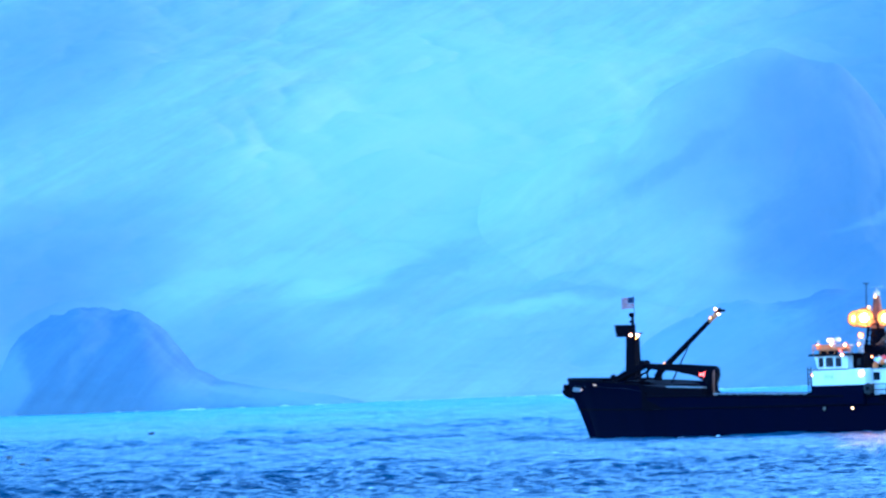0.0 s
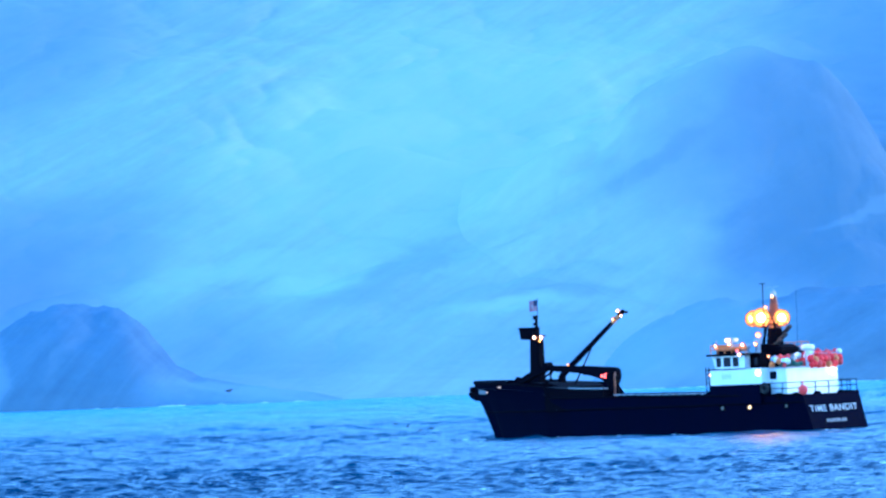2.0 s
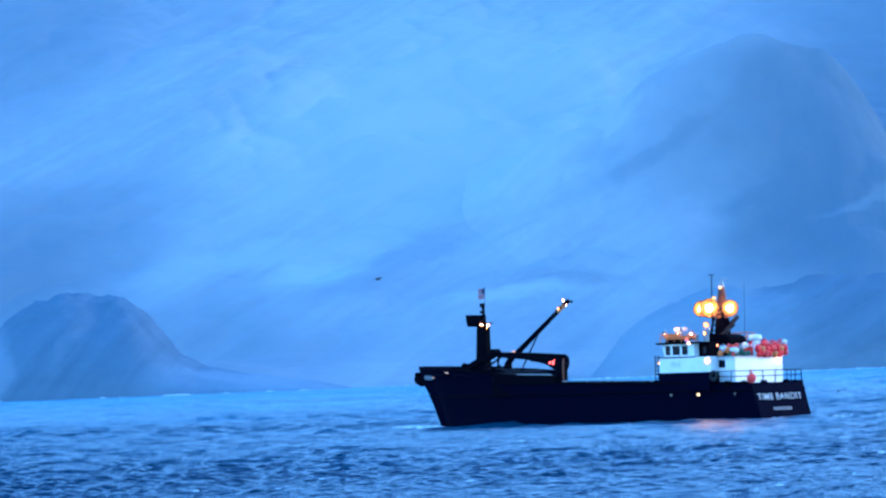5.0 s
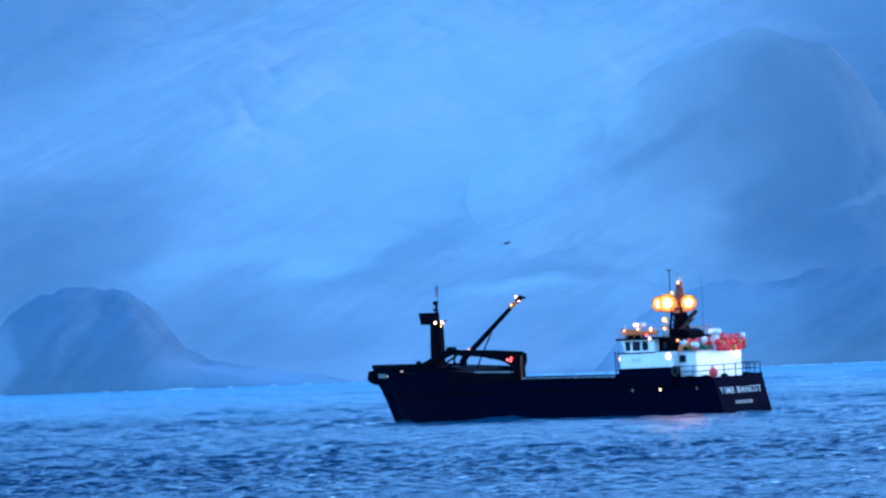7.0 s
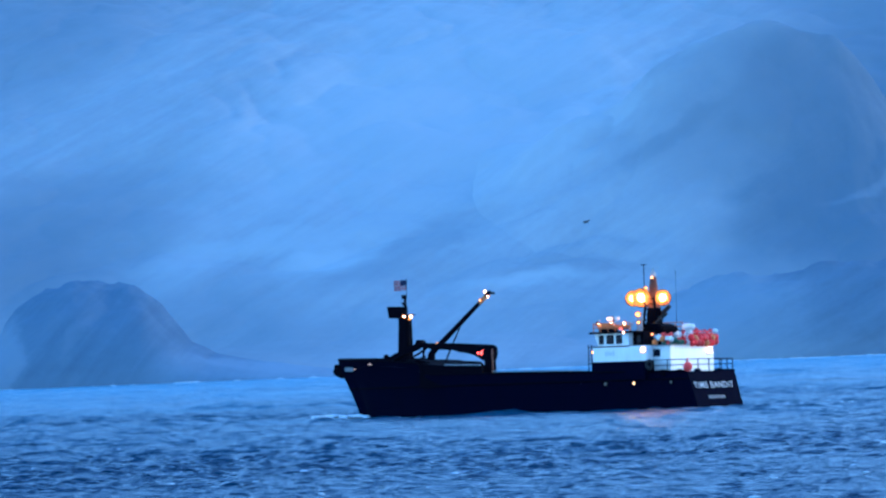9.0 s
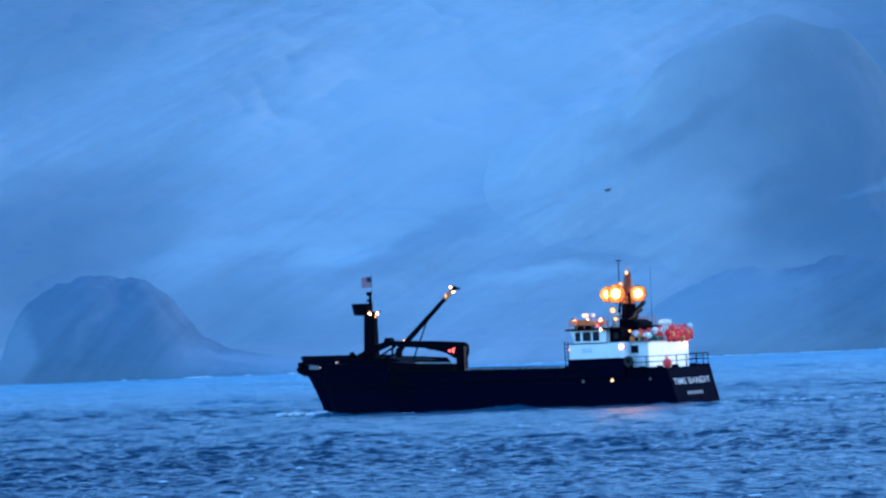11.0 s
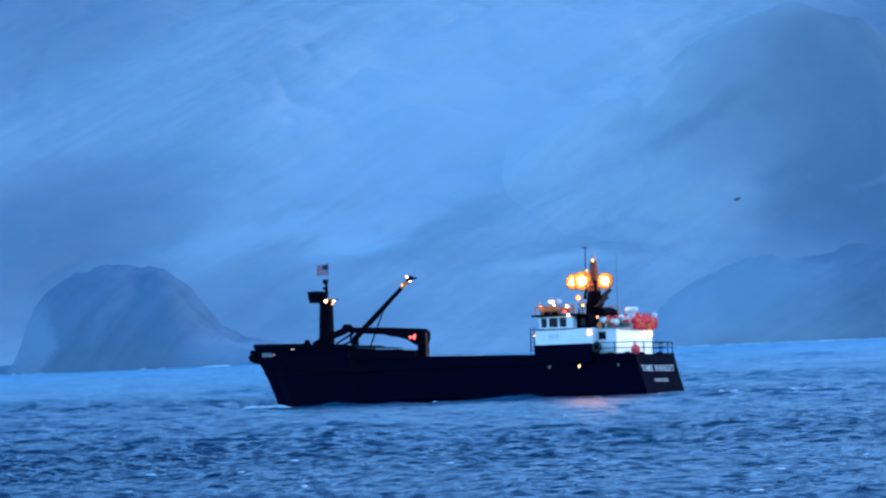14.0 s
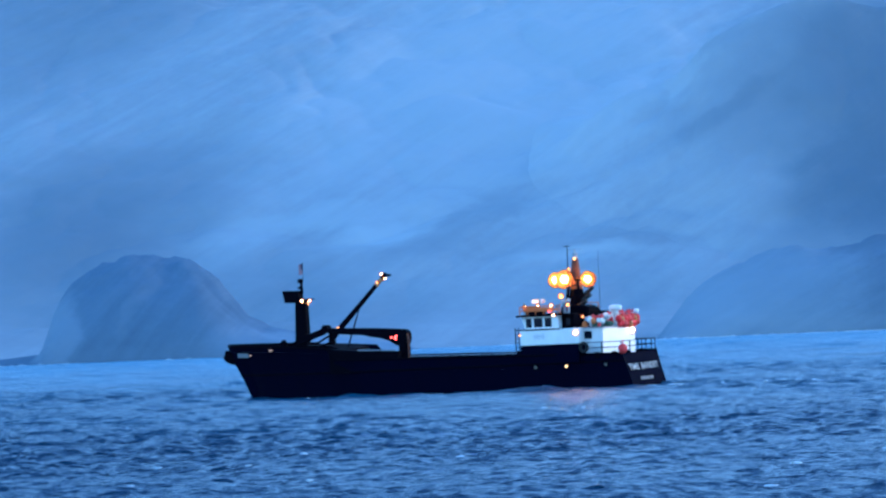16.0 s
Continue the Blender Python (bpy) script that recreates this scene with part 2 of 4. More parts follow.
# ---- the sea ----
def water_material():
    m = bpy.data.materials.new("sea water")
    m.use_nodes = True
    n, l = m.node_tree.nodes, m.node_tree.links
    p = n["Principled BSDF"]
    p.inputs["Roughness"].default_value, p.inputs["IOR"].default_value = 0.28, 1.33
    p.inputs["Specular IOR Level"].default_value = 0.45
    co = n.new("ShaderNodeTexCoord")
    # deep near by, paler towards the far shore for painted haze, in uneven drifts
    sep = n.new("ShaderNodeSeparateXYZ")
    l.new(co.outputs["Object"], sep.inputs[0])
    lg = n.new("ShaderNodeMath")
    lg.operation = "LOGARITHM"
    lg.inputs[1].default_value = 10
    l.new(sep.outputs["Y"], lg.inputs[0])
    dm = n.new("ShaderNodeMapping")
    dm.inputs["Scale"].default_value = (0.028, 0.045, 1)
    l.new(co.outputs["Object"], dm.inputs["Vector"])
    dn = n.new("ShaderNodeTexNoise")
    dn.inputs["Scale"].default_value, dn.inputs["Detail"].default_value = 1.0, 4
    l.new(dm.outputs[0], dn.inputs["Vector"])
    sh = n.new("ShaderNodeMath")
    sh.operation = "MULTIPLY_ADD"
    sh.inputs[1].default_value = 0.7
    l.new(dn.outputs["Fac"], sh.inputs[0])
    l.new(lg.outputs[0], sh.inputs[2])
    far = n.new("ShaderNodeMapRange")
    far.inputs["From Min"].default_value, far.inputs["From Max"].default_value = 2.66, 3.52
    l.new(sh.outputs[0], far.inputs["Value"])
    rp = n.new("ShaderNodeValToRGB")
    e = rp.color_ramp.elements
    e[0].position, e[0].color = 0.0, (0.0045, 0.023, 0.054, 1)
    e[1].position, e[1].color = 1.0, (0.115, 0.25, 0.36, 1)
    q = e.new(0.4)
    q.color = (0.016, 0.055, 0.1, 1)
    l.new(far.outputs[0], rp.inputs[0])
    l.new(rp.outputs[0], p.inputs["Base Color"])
    last = None
    for scale, dist, st in ((0.5, 0.36, (0.55, 1.8, 1)), (2.2, 0.25, (0.6, 2.0, 1)), (8.0, 0.09, (0.7, 1.6, 1))):
        mp = n.new("ShaderNodeMapping")
        mp.inputs["Scale"].default_value = st
        l.new(co.outputs["Object"], mp.inputs["Vector"])
        t = n.new("ShaderNodeTexNoise")
        t.inputs["Scale"].default_value, t.inputs["Detail"].default_value = scale, 5
        l.new(mp.outputs[0], t.inputs["Vector"])
        b = n.new("ShaderNodeBump")
        b.inputs["Strength"].default_value, b.inputs["Distance"].default_value, b.inputs["Filter Width"].default_value = 1.0, dist, 0.004
        l.new(t.outputs["Fac"], b.inputs["Height"])
        if last:
            l.new(last.outputs[0], b.inputs["Normal"])
        last = b
    l.new(last.outputs[0], p.inputs["Normal"])
    return m


def build_water():
    """A sheet to the horizon, its mesh finest where the bay is widest open to the shore."""
    rng = np.random.RandomState(4)
    us = np.concatenate([np.linspace(-3.0, -0.135, 22, endpoint=False), np.linspace(-0.135, 0.145, 560), np.linspace(0.145, 3.0, 23)[1:]])
    ys = np.concatenate([np.linspace(-600, 112, 40, endpoint=False), 112 * np.exp(np.arange(0, 1300) * 0.00115), 112 * math.exp(1.495) * np.exp(np.arange(1, 520) * 0.0029)])
    U, Y = np.meshgrid(us, ys)
    X = U * np.maximum(Y, 112)
    Z = np.zeros_like(X)
    stepx = np.maximum(Y, 112) * 0.0005
    stepy = np.gradient(ys)[:, None] + 0 * X
    stepx = np.where((U < -0.135) | (U > 0.145), 40.0, stepx)
    for k in range(90):
        lam = 0.28 * (1.25 / 0.28) ** (k / 89)
        a = radians(-95 + rng.normal(0, 21))
        kx, ky = math.cos(a) * math.tau / lam, math.sin(a) * math.tau / lam
        amp = 0.0105 * lam ** 0.6 * rng.uniform(0.5, 1.4)
        ph = kx * X + ky * Y + rng.uniform(0, 7)
        need = np.maximum(stepx * abs(math.cos(a)), stepy * abs(math.sin(a)))
        fade = np.clip((lam / need - 2.0) / 2.0, 0, 1)
        s = np.sin(ph)
        Z += amp * fade * (s + 0.4 * (s * s - 0.5))
    # steeper wavelets past the near water
    for k in range(36):
        lam = 1.5 * (4.5 / 1.5) ** (k / 35)
        a = radians(-95 + rng.normal(0, 24))
        kx, ky = math.cos(a) * math.tau / lam, math.sin(a) * math.tau / lam
        need = np.maximum(stepx * abs(math.cos(a)), stepy * abs(math.sin(a)))
        s = np.sin(kx * X + ky * Y + rng.uniform(0, 7))
        Z += 0.012 * lam ** 0.7 * np.interp(Y, [120, 220, 420], [0.06, 0.45, 1.0]) * np.clip((lam / need - 2.0) / 2.0, 0, 1) * (s + 0.45 * (s * s - 0.5))
    # longer seas farther out, where the bay is open to the wind
    for k in range(24):
        lam = 5.0 * (13.0 / 5.0) ** (k / 23)
        a = radians(-95 + rng.normal(0, 25))
        kx, ky = math.cos(a) * math.tau / lam, math.sin(a) * math.tau / lam
        need = np.maximum(stepx * abs(math.cos(a)), stepy * abs(math.sin(a)))
        Z += 0.014 * lam ** 0.6 * np.interp(Y, [100, 260, 660, 900], [0.3, 0.4, 1.1, 1.7]) * np.clip((lam / need - 2.0) / 2.0, 0, 1) * np.sin(kx * X + ky * Y + rng.uniform(0, 7))
    # gusts roughen some stretches and leave others calmer
    G = 0.5 + 0.5 * np.sin(X / 23.0 + 2.1 * np.sin(Y / 61.0)) * np.sin(Y / 37.0 + 1.3 * np.sin(X / 47.0))
    Z *= (0.6 + 0.8 * G) * np.interp(Y, [130, 190, 300, 450], [0.92, 1.0, 1.0, 0.9])
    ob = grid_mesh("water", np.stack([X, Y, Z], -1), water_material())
    return tagged(ob, "choppy blue sea with short wind waves at dusk", "sea", kind="structure")


# ---- the mountainside across the bay ----
SHORE = 1800.0


def fbm(X, Y, scale, octaves, seed, rough=0.5):
    rng = np.random.RandomState(seed)
    out, amp = np.zeros_like(X), 1.0
    for o in range(octaves):
        s = scale / 2 ** o
        for _ in range(4):
            a = rng.uniform(0, math.tau)
            u = (X * math.cos(a) + Y * math.sin(a)) / s * math.tau
            v = (-X * math.sin(a) + Y * math.cos(a)) / s * math.tau
            out += amp * 0.5 * np.sin(u + 1.7 * np.sin(0.6 * v + rng.uniform(0, 7)) + rng.uniform(0, 7))
        amp *= rough
    return out


def bump_at(X, Y, cx, cy, rx, ry, power=2.0):
    return np.exp(-(np.abs((X - cx) / rx) ** power + np.abs((Y - cy) / ry) ** power))


def land_material(name, light, mid, dark, slant, patches=()):
    """Ground cover in drifts; darker and paler patches: x, z, half width, half height, tilt, colour, share."""
    m = bpy.data.materials.new(name)
    m.use_nodes = True
    n, l = m.node_tree.nodes, m.node_tree.links
    p = n["Principled BSDF"]
    p.inputs["Roughness"].default_value = 0.95
    p.inputs["Specular IOR Level"].default_value = 0.05
    co = n.new("ShaderNodeTexCoord")
    fac = []
    # broad cover, long gully streaks, short streaks, mottled scrub
    for scale, st, turn, det in ((0.006, (1, 0.1, 1), 0, 4), (0.1, (0.11, 0.012, 1.0), slant, 5), (0.22, (0.2, 0.02, 1.0), slant - 8, 6), (0.3, (0.7, 0.2, 1.0), 6, 6)):
        mp = n.new("ShaderNodeMapping")
        mp.inputs["Scale"].default_value = st
        mr = n.new("ShaderNodeMapping")
        mr.inputs["Rotation"].default_value = (0, radians(turn), 0)
        l.new(co.outputs["Object"], mr.inputs["Vector"])
        l.new(mr.outputs[0], mp.inputs["Vector"])
        t = n.new("ShaderNodeTexNoise")
        t.inputs["Scale"].default_value, t.inputs["Detail"].default_value, t.inputs["Roughness"].default_value = scale, det, 0.6
        t.inputs["Distortion"].default_value = 0.6
        l.new(mp.outputs[0], t.inputs["Vector"])
        fac.append(t)

    def mix(f, a, b, kind="FLOAT"):
        q = n.new("ShaderNodeMix")
        q.data_type = kind
        i, o = (2, 0) if kind == "FLOAT" else (6, 2)
        if isinstance(f, float):
            q.inputs[0].default_value = f
        else:
            l.new(f, q.inputs[0])
        for k, v in ((i, a), (i + 1, b)):
            if isinstance(v, tuple):
                q.inputs[k].default_value = (*v, 1)
            else:
                l.new(v, q.inputs[k])
        return q.outputs[o]

    b = mix(0.3, mix(0.55, fac[0].outputs["Fac"], fac[1].outputs["Fac"]), mix(0.45, fac[2].outputs["Fac"], fac[3].outputs["Fac"]))
    r = n.new("ShaderNodeValToRGB")
    e = r.color_ramp.elements
    e[0].position, e[0].color = 0.34, (*dark, 1)
    e[1].position, e[1].color = 0.66, (*light, 1)
    q = e.new(0.5)
    q.color = (*mid, 1)
    l.new(b, r.inputs[0])
    col = r.outputs[0]
    # ragged edges for the patches
    rag = n.new("ShaderNodeTexNoise")
    rag.inputs["Scale"].default_value, rag.inputs["Detail"].default_value = 0.022, 6
    l.new(co.outputs["Object"], rag.inputs["Vector"])
    off = n.new("ShaderNodeVectorMath")
    off.operation = "MULTIPLY_ADD"
    off.inputs[1].default_value, off.inputs[2].default_value = (56, 0, 26), (-28, 0, -13)
    l.new(rag.outputs["Color"], off.inputs[0])
    warp = n.new("ShaderNodeVectorMath")
    l.new(co.outputs["Object"], warp.inputs[0])
    l.new(off.outputs[0], warp.inputs[1])
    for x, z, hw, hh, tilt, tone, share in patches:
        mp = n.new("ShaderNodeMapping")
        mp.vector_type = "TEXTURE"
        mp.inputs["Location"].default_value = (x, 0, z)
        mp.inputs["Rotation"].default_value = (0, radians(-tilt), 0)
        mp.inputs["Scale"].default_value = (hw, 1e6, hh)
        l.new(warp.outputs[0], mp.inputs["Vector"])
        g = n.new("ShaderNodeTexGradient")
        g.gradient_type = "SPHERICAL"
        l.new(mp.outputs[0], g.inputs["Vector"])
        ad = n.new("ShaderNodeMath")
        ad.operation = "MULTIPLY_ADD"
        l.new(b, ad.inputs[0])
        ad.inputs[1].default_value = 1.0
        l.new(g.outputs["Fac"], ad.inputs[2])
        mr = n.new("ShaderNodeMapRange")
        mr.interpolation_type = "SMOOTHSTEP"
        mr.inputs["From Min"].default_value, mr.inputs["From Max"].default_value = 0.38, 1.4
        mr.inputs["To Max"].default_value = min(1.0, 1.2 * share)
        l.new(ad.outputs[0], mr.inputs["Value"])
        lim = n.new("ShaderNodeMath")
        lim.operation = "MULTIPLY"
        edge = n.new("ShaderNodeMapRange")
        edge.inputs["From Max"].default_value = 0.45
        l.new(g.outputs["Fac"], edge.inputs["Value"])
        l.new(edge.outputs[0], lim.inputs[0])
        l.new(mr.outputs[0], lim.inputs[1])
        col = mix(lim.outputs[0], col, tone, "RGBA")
    l.new(col, p.inputs["Base Color"])
    bp = n.new("ShaderNodeBump")
    bp.inputs["Strength"].default_value, bp.inputs["Distance"].default_value = 0.35, 2.5
    l.new(b, bp.inputs["Height"])
    l.new(bp.outputs[0], p.inputs["Normal"])
    return m


# Distance haze is in the land's colours: paled slopes, bluer darks.
DARK_TONE, PALE_TONE = (0.15, 0.175, 0.205), (0.42, 0.43, 0.43)
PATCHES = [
    (270, 170, 130, 140, 0, DARK_TONE, 0.6), (-180, 225, 140, 70, 10, DARK_TONE, 0.2),
    (66, 127, 58, 7, 27, PALE_TONE, 0.7), (40, 97, 48, 6, 33, DARK_TONE, 0.5), (212, 132, 34, 20, 10, DARK_TONE, 0.6), (207, 108, 30, 11, 28, DARK_TONE, 0.35), (186, 63, 18, 7, 5, DARK_TONE, 0.7), (195, 82, 85, 26, 10, DARK_TONE, 0.5), (22, 46, 90, 16, 2, DARK_TONE, 0.06),
    (-230, 195, 110, 90, 25, DARK_TONE, 0.35), (60, 20, 190, 18, 0, DARK_TONE, 0.12), (-59, 55, 32, 6, 8, PALE_TONE, 0.8), (-20, 76, 90, 14, 30, PALE_TONE, 0.45), (0, 140, 170, 110, 25, PALE_TONE, 0.6), (60, 108, 90, 14, 28, PALE_TONE, 0.5),
    (205, 72, 55, 8, 18, PALE_TONE, 0.45), (40, 40, 50, 6, 5, PALE_TONE, 0.6), (-90, 60, 80, 8, 8, PALE_TONE, 0.5), (-10, 60, 60, 9, 24, DARK_TONE, 0.2), (-195, 70, 120, 60, 10, DARK_TONE, 0.45), (245, 90, 130, 120, 10, DARK_TONE, 0.6), (185, 30, 110, 48, 0, DARK_TONE, 0.4), (-105, 20, 95, 34, 0, DARK_TONE, 0.38), (60, 47, 60, 6, 3, DARK_TONE, 0.16), (-46, 44, 60, 9, 6, DARK_TONE, 0.12), (-200, 45, 70, 60, 0, DARK_TONE, 0.4),
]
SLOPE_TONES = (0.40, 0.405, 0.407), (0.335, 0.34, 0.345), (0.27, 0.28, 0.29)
SLOPE = land_material("tundra and scree paled by haze", *SLOPE_TONES, 33, PATCHES)
SPUR = land_material("tundra broken by dark patches", *SLOPE_TONES, 33, PATCHES + [
    (155, 128, 120, 58, 22, DARK_TONE, 0.42), (195, 120, 90, 70, 30, DARK_TONE, 0.55), (205, 74, 120, 44, 8, DARK_TONE, 1.0), (235, 60, 110, 80, 0, DARK_TONE, 0.75), (110, 108, 50, 9, 32, DARK_TONE, 0.3),
    (208, 79, 40, 4, 20, PALE_TONE, 0.14), (85, 122, 45, 4, 34, PALE_TONE, 0.3)])
# Both headlands: blue haze in the tones, pale patches for mist.
HILL = land_material("dark tundra hill tinted by haze", (0.165, 0.2, 0.25), (0.13, 0.162, 0.206), (0.1, 0.128, 0.168), 52, [(-143, 18, 20, 4, 52, (0.2, 0.225, 0.26), 0.3), (-80, 4, 46, 24, 0, (0.2, 0.235, 0.285), 0.4), (-55, 4, 70, 10, 0, (0.26, 0.295, 0.34), 0.7), (-140, 1, 90, 7, 0, (0.24, 0.27, 0.31), 0.12), (-176, 12, 10, 26, 0, (0.25, 0.28, 0.32), 0.45)])
FAR_HILL = land_material("heath hill paled by haze", (0.19, 0.219, 0.255), (0.155, 0.181, 0.216), (0.124, 0.145, 0.176), 28, [(74, 10, 40, 34, 0, (0.3, 0.325, 0.355), 0.45), (100, 16, 80, 50, 0, (0.29, 0.315, 0.345), 0.5), (170, 3, 160, 7, 0, (0.33, 0.35, 0.37), 0.12)])


def mountain_height(X, Y):
    d = Y - SHORE
    Z = 0.10 * np.clip(d, 0, 150) + 0.36 * np.clip(d - 150, 0, 1400) + np.clip(d, 0, 500) / 500 * (5 * fbm(X, Y, 520, 5, 3, 0.45))
    # gullies that run down from the upper right to the lower left
    U = (X * 0.75 - d * 0.30) / 22.0
    V = (X * 0.75 - d * 0.42) / 61.0
    Z += np.clip(d / 250, 0, 1) * (2.2 * np.abs(np.sin(U + 1.3 * fbm(X, Y, 160, 4, 9))) + 4.5 * np.abs(np.sin(V + 0.9 * fbm(X, Y, 300, 3, 19))) - 4.0)
    # low swells by the shore
    Z += 2.5 * bump_at(X, Y, 40, 2010, 90, 70)
    return np.where(d < 0, d * 0.1, np.maximum(Z, 0.25 * np.clip(d, 0, 8)))


def build_mountain():
    xs = np.concatenate([np.linspace(-2600, -420, 40, endpoint=False), np.linspace(-420, 420, 480), np.linspace(430, 2600, 40)])
    ys = np.concatenate([np.linspace(SHORE - 30, SHORE + 260, 130, endpoint=False), np.linspace(SHORE + 260, 2700, 240, endpoint=False), np.linspace(2700, 4300, 60)])
    X, Y = np.meshgrid(xs, ys)
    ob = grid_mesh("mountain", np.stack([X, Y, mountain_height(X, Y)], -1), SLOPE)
    return tagged(ob, "bare mountainside of tundra across the bay, haze in its colour", "mountain", kind="structure")


def build_spur(crest, y0, y1, y2, label):
    """A shoulder standing out of the mountainside: crest gives x and height along y1, the foot is at y0."""
    cx, cz = zip(*crest)
    X, Y = np.meshgrid(np.linspace(cx[0], cx[-1], 260), np.linspace(y0 - 20, y2, 150))
    base = mountain_height(X, Y)
    line = np.linspace(cx[0], cx[-1], 400)
    ease = np.convolve(np.pad(np.interp(line, cx, cz), 14, mode="edge"), np.hanning(29) / np.hanning(29).sum(), mode="valid")
    top = np.interp(X, line, ease) - (15 + 0.36 * (y1 - SHORE - 150))
    wob = fbm(X, Y, 140, 3, 41, 0.5)
    foot = y0 + np.interp(X, [cx[0], cx[0] + 95], [95, 0])
    v = np.clip((Y + 5 * wob - foot) / (y1 - foot), 0, 1)
    v = np.where(Y > y1, np.clip(1 - (Y - y1) / (y2 - y1), 0, 1), v * v * (1.6 - 0.6 * v))
    rug = 0.35 * fbm(X, Y, 38, 4, 43, 0.6) + 1.0 * (np.abs(np.sin((X * 0.8 - (Y - y0) * 0.5) / 19 + 0.7 * wob)) - 0.5)
    bump = np.maximum(top, 0) * v + rug * np.clip(v * top / 12, 0, 1)
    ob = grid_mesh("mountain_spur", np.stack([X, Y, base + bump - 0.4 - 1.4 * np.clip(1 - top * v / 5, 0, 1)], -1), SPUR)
    return tagged(ob, label, "mountain", kind="structure")


def build_hill(name, cx, cy, outline, depth, seed, label, mat):
    """A headland with a rounded profile along x: outline gives x offset and height."""
    ox, oz = zip(*outline)
    xs = np.linspace(cx + ox[0], cx + ox[-1], 150)
    ys = np.linspace(cy - depth, cy + depth, 70)
    X, Y = np.meshgrid(xs, ys)
    prof = np.interp(X - cx, ox, oz)
    v = np.clip(1 - np.abs((Y - cy) / depth) ** 2.0, 0, 1) ** 0.6
    rug = 0.02 * fbm(X, Y, 45, 4, seed) + 0.018 * fbm(X, Y, 18, 5, seed + 1, 0.6)
    rug += 0.05 * (np.abs(np.sin((0.9 * X + 0.55 * Y) / 11 + 0.9 * fbm(X, Y, 40, 3, seed + 2))) - 0.6) * (1 - v ** 3)
    Z = prof * v * (1 + rug) - 0.8
    ob = grid_mesh(name, np.stack([X, Y, Z], -1), mat)
    return tagged(ob, label, "headland", kind="structure")


water = build_water()
build_mountain()
build_spur([(8, 84), (25, 94), (42, 108), (60, 121), (76, 127), (92, 132), (102, 143), (115, 151), (138, 160), (162, 165), (182, 161), (196, 156), (209, 141), (219, 126), (228, 104), (236, 84)], 1985, 2150, 2230,
           "dark shoulder standing out of the mountainside")
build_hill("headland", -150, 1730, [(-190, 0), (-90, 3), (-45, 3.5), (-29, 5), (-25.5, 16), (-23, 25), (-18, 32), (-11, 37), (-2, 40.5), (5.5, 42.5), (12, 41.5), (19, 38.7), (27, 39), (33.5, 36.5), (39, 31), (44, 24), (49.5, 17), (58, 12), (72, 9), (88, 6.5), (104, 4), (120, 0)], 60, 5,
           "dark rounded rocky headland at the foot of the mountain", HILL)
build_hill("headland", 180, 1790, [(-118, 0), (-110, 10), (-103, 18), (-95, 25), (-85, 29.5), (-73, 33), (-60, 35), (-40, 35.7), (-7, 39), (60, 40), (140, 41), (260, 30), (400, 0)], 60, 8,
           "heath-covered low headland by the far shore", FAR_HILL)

# ---- the fishing vessel: x forward from the transom, y to port, z up from the waterline ----
def sheer(x):
    return float(np.interp(x, [0, 8, 16.6, 23.2, 23.9, 27.5, 34.4], [2.72, 2.84, 3.0, 3.1, 3.95, 4.2, 4.4]))


def beam_deck(x):
    return float(np.interp(x, [0, 2, 5, 9, 22, 25, 28, 30.5, 32.5, 33.7, 34.4], [3.25, 3.75, 4.2, 4.35, 4.35, 4.1, 3.4, 2.5, 1.5, 0.75, 0.12]))


def beam_water(x):
    return float(np.interp(x, [0, 2, 5, 9, 20, 24, 27, 29.5, 31.3, 32.4, 34.4], [3.15, 3.6, 4.0, 4.15, 4.15, 3.6, 2.6, 1.55, 0.7, 0.12, 0.03]))


def hull_point(x, f):
    """f: 0 at the keel, 0.3 at the waterline, 1 at the sheer."""
    top = sheer(x)
    if f <= 0.3:
        z, b = -1.4 + 1.4 * f / 0.3, beam_water(x) * (0.75 + 0.25 * f / 0.3)
    else:
        k = (f - 0.3) / 0.7
        z, b = top * k, beam_water(x) + (beam_deck(x) - beam_water(x)) * k ** 1.35
    # raked transom and stem
    s = max(0.0, min(1.0, x / 6)) if x < 6 else 1.0
    xx = x + (1 - s) * (0.38 * z / 2.72 - 0.42 * (1 - z / 2.72))
    if x > 30.5:
        w = (x - 30.5) / 3.9
        xx -= w ** 1.5 * 1.95 * max(0.0, 1 - max(z, 0) / 3.6) ** 0.75
    return xx, b, z


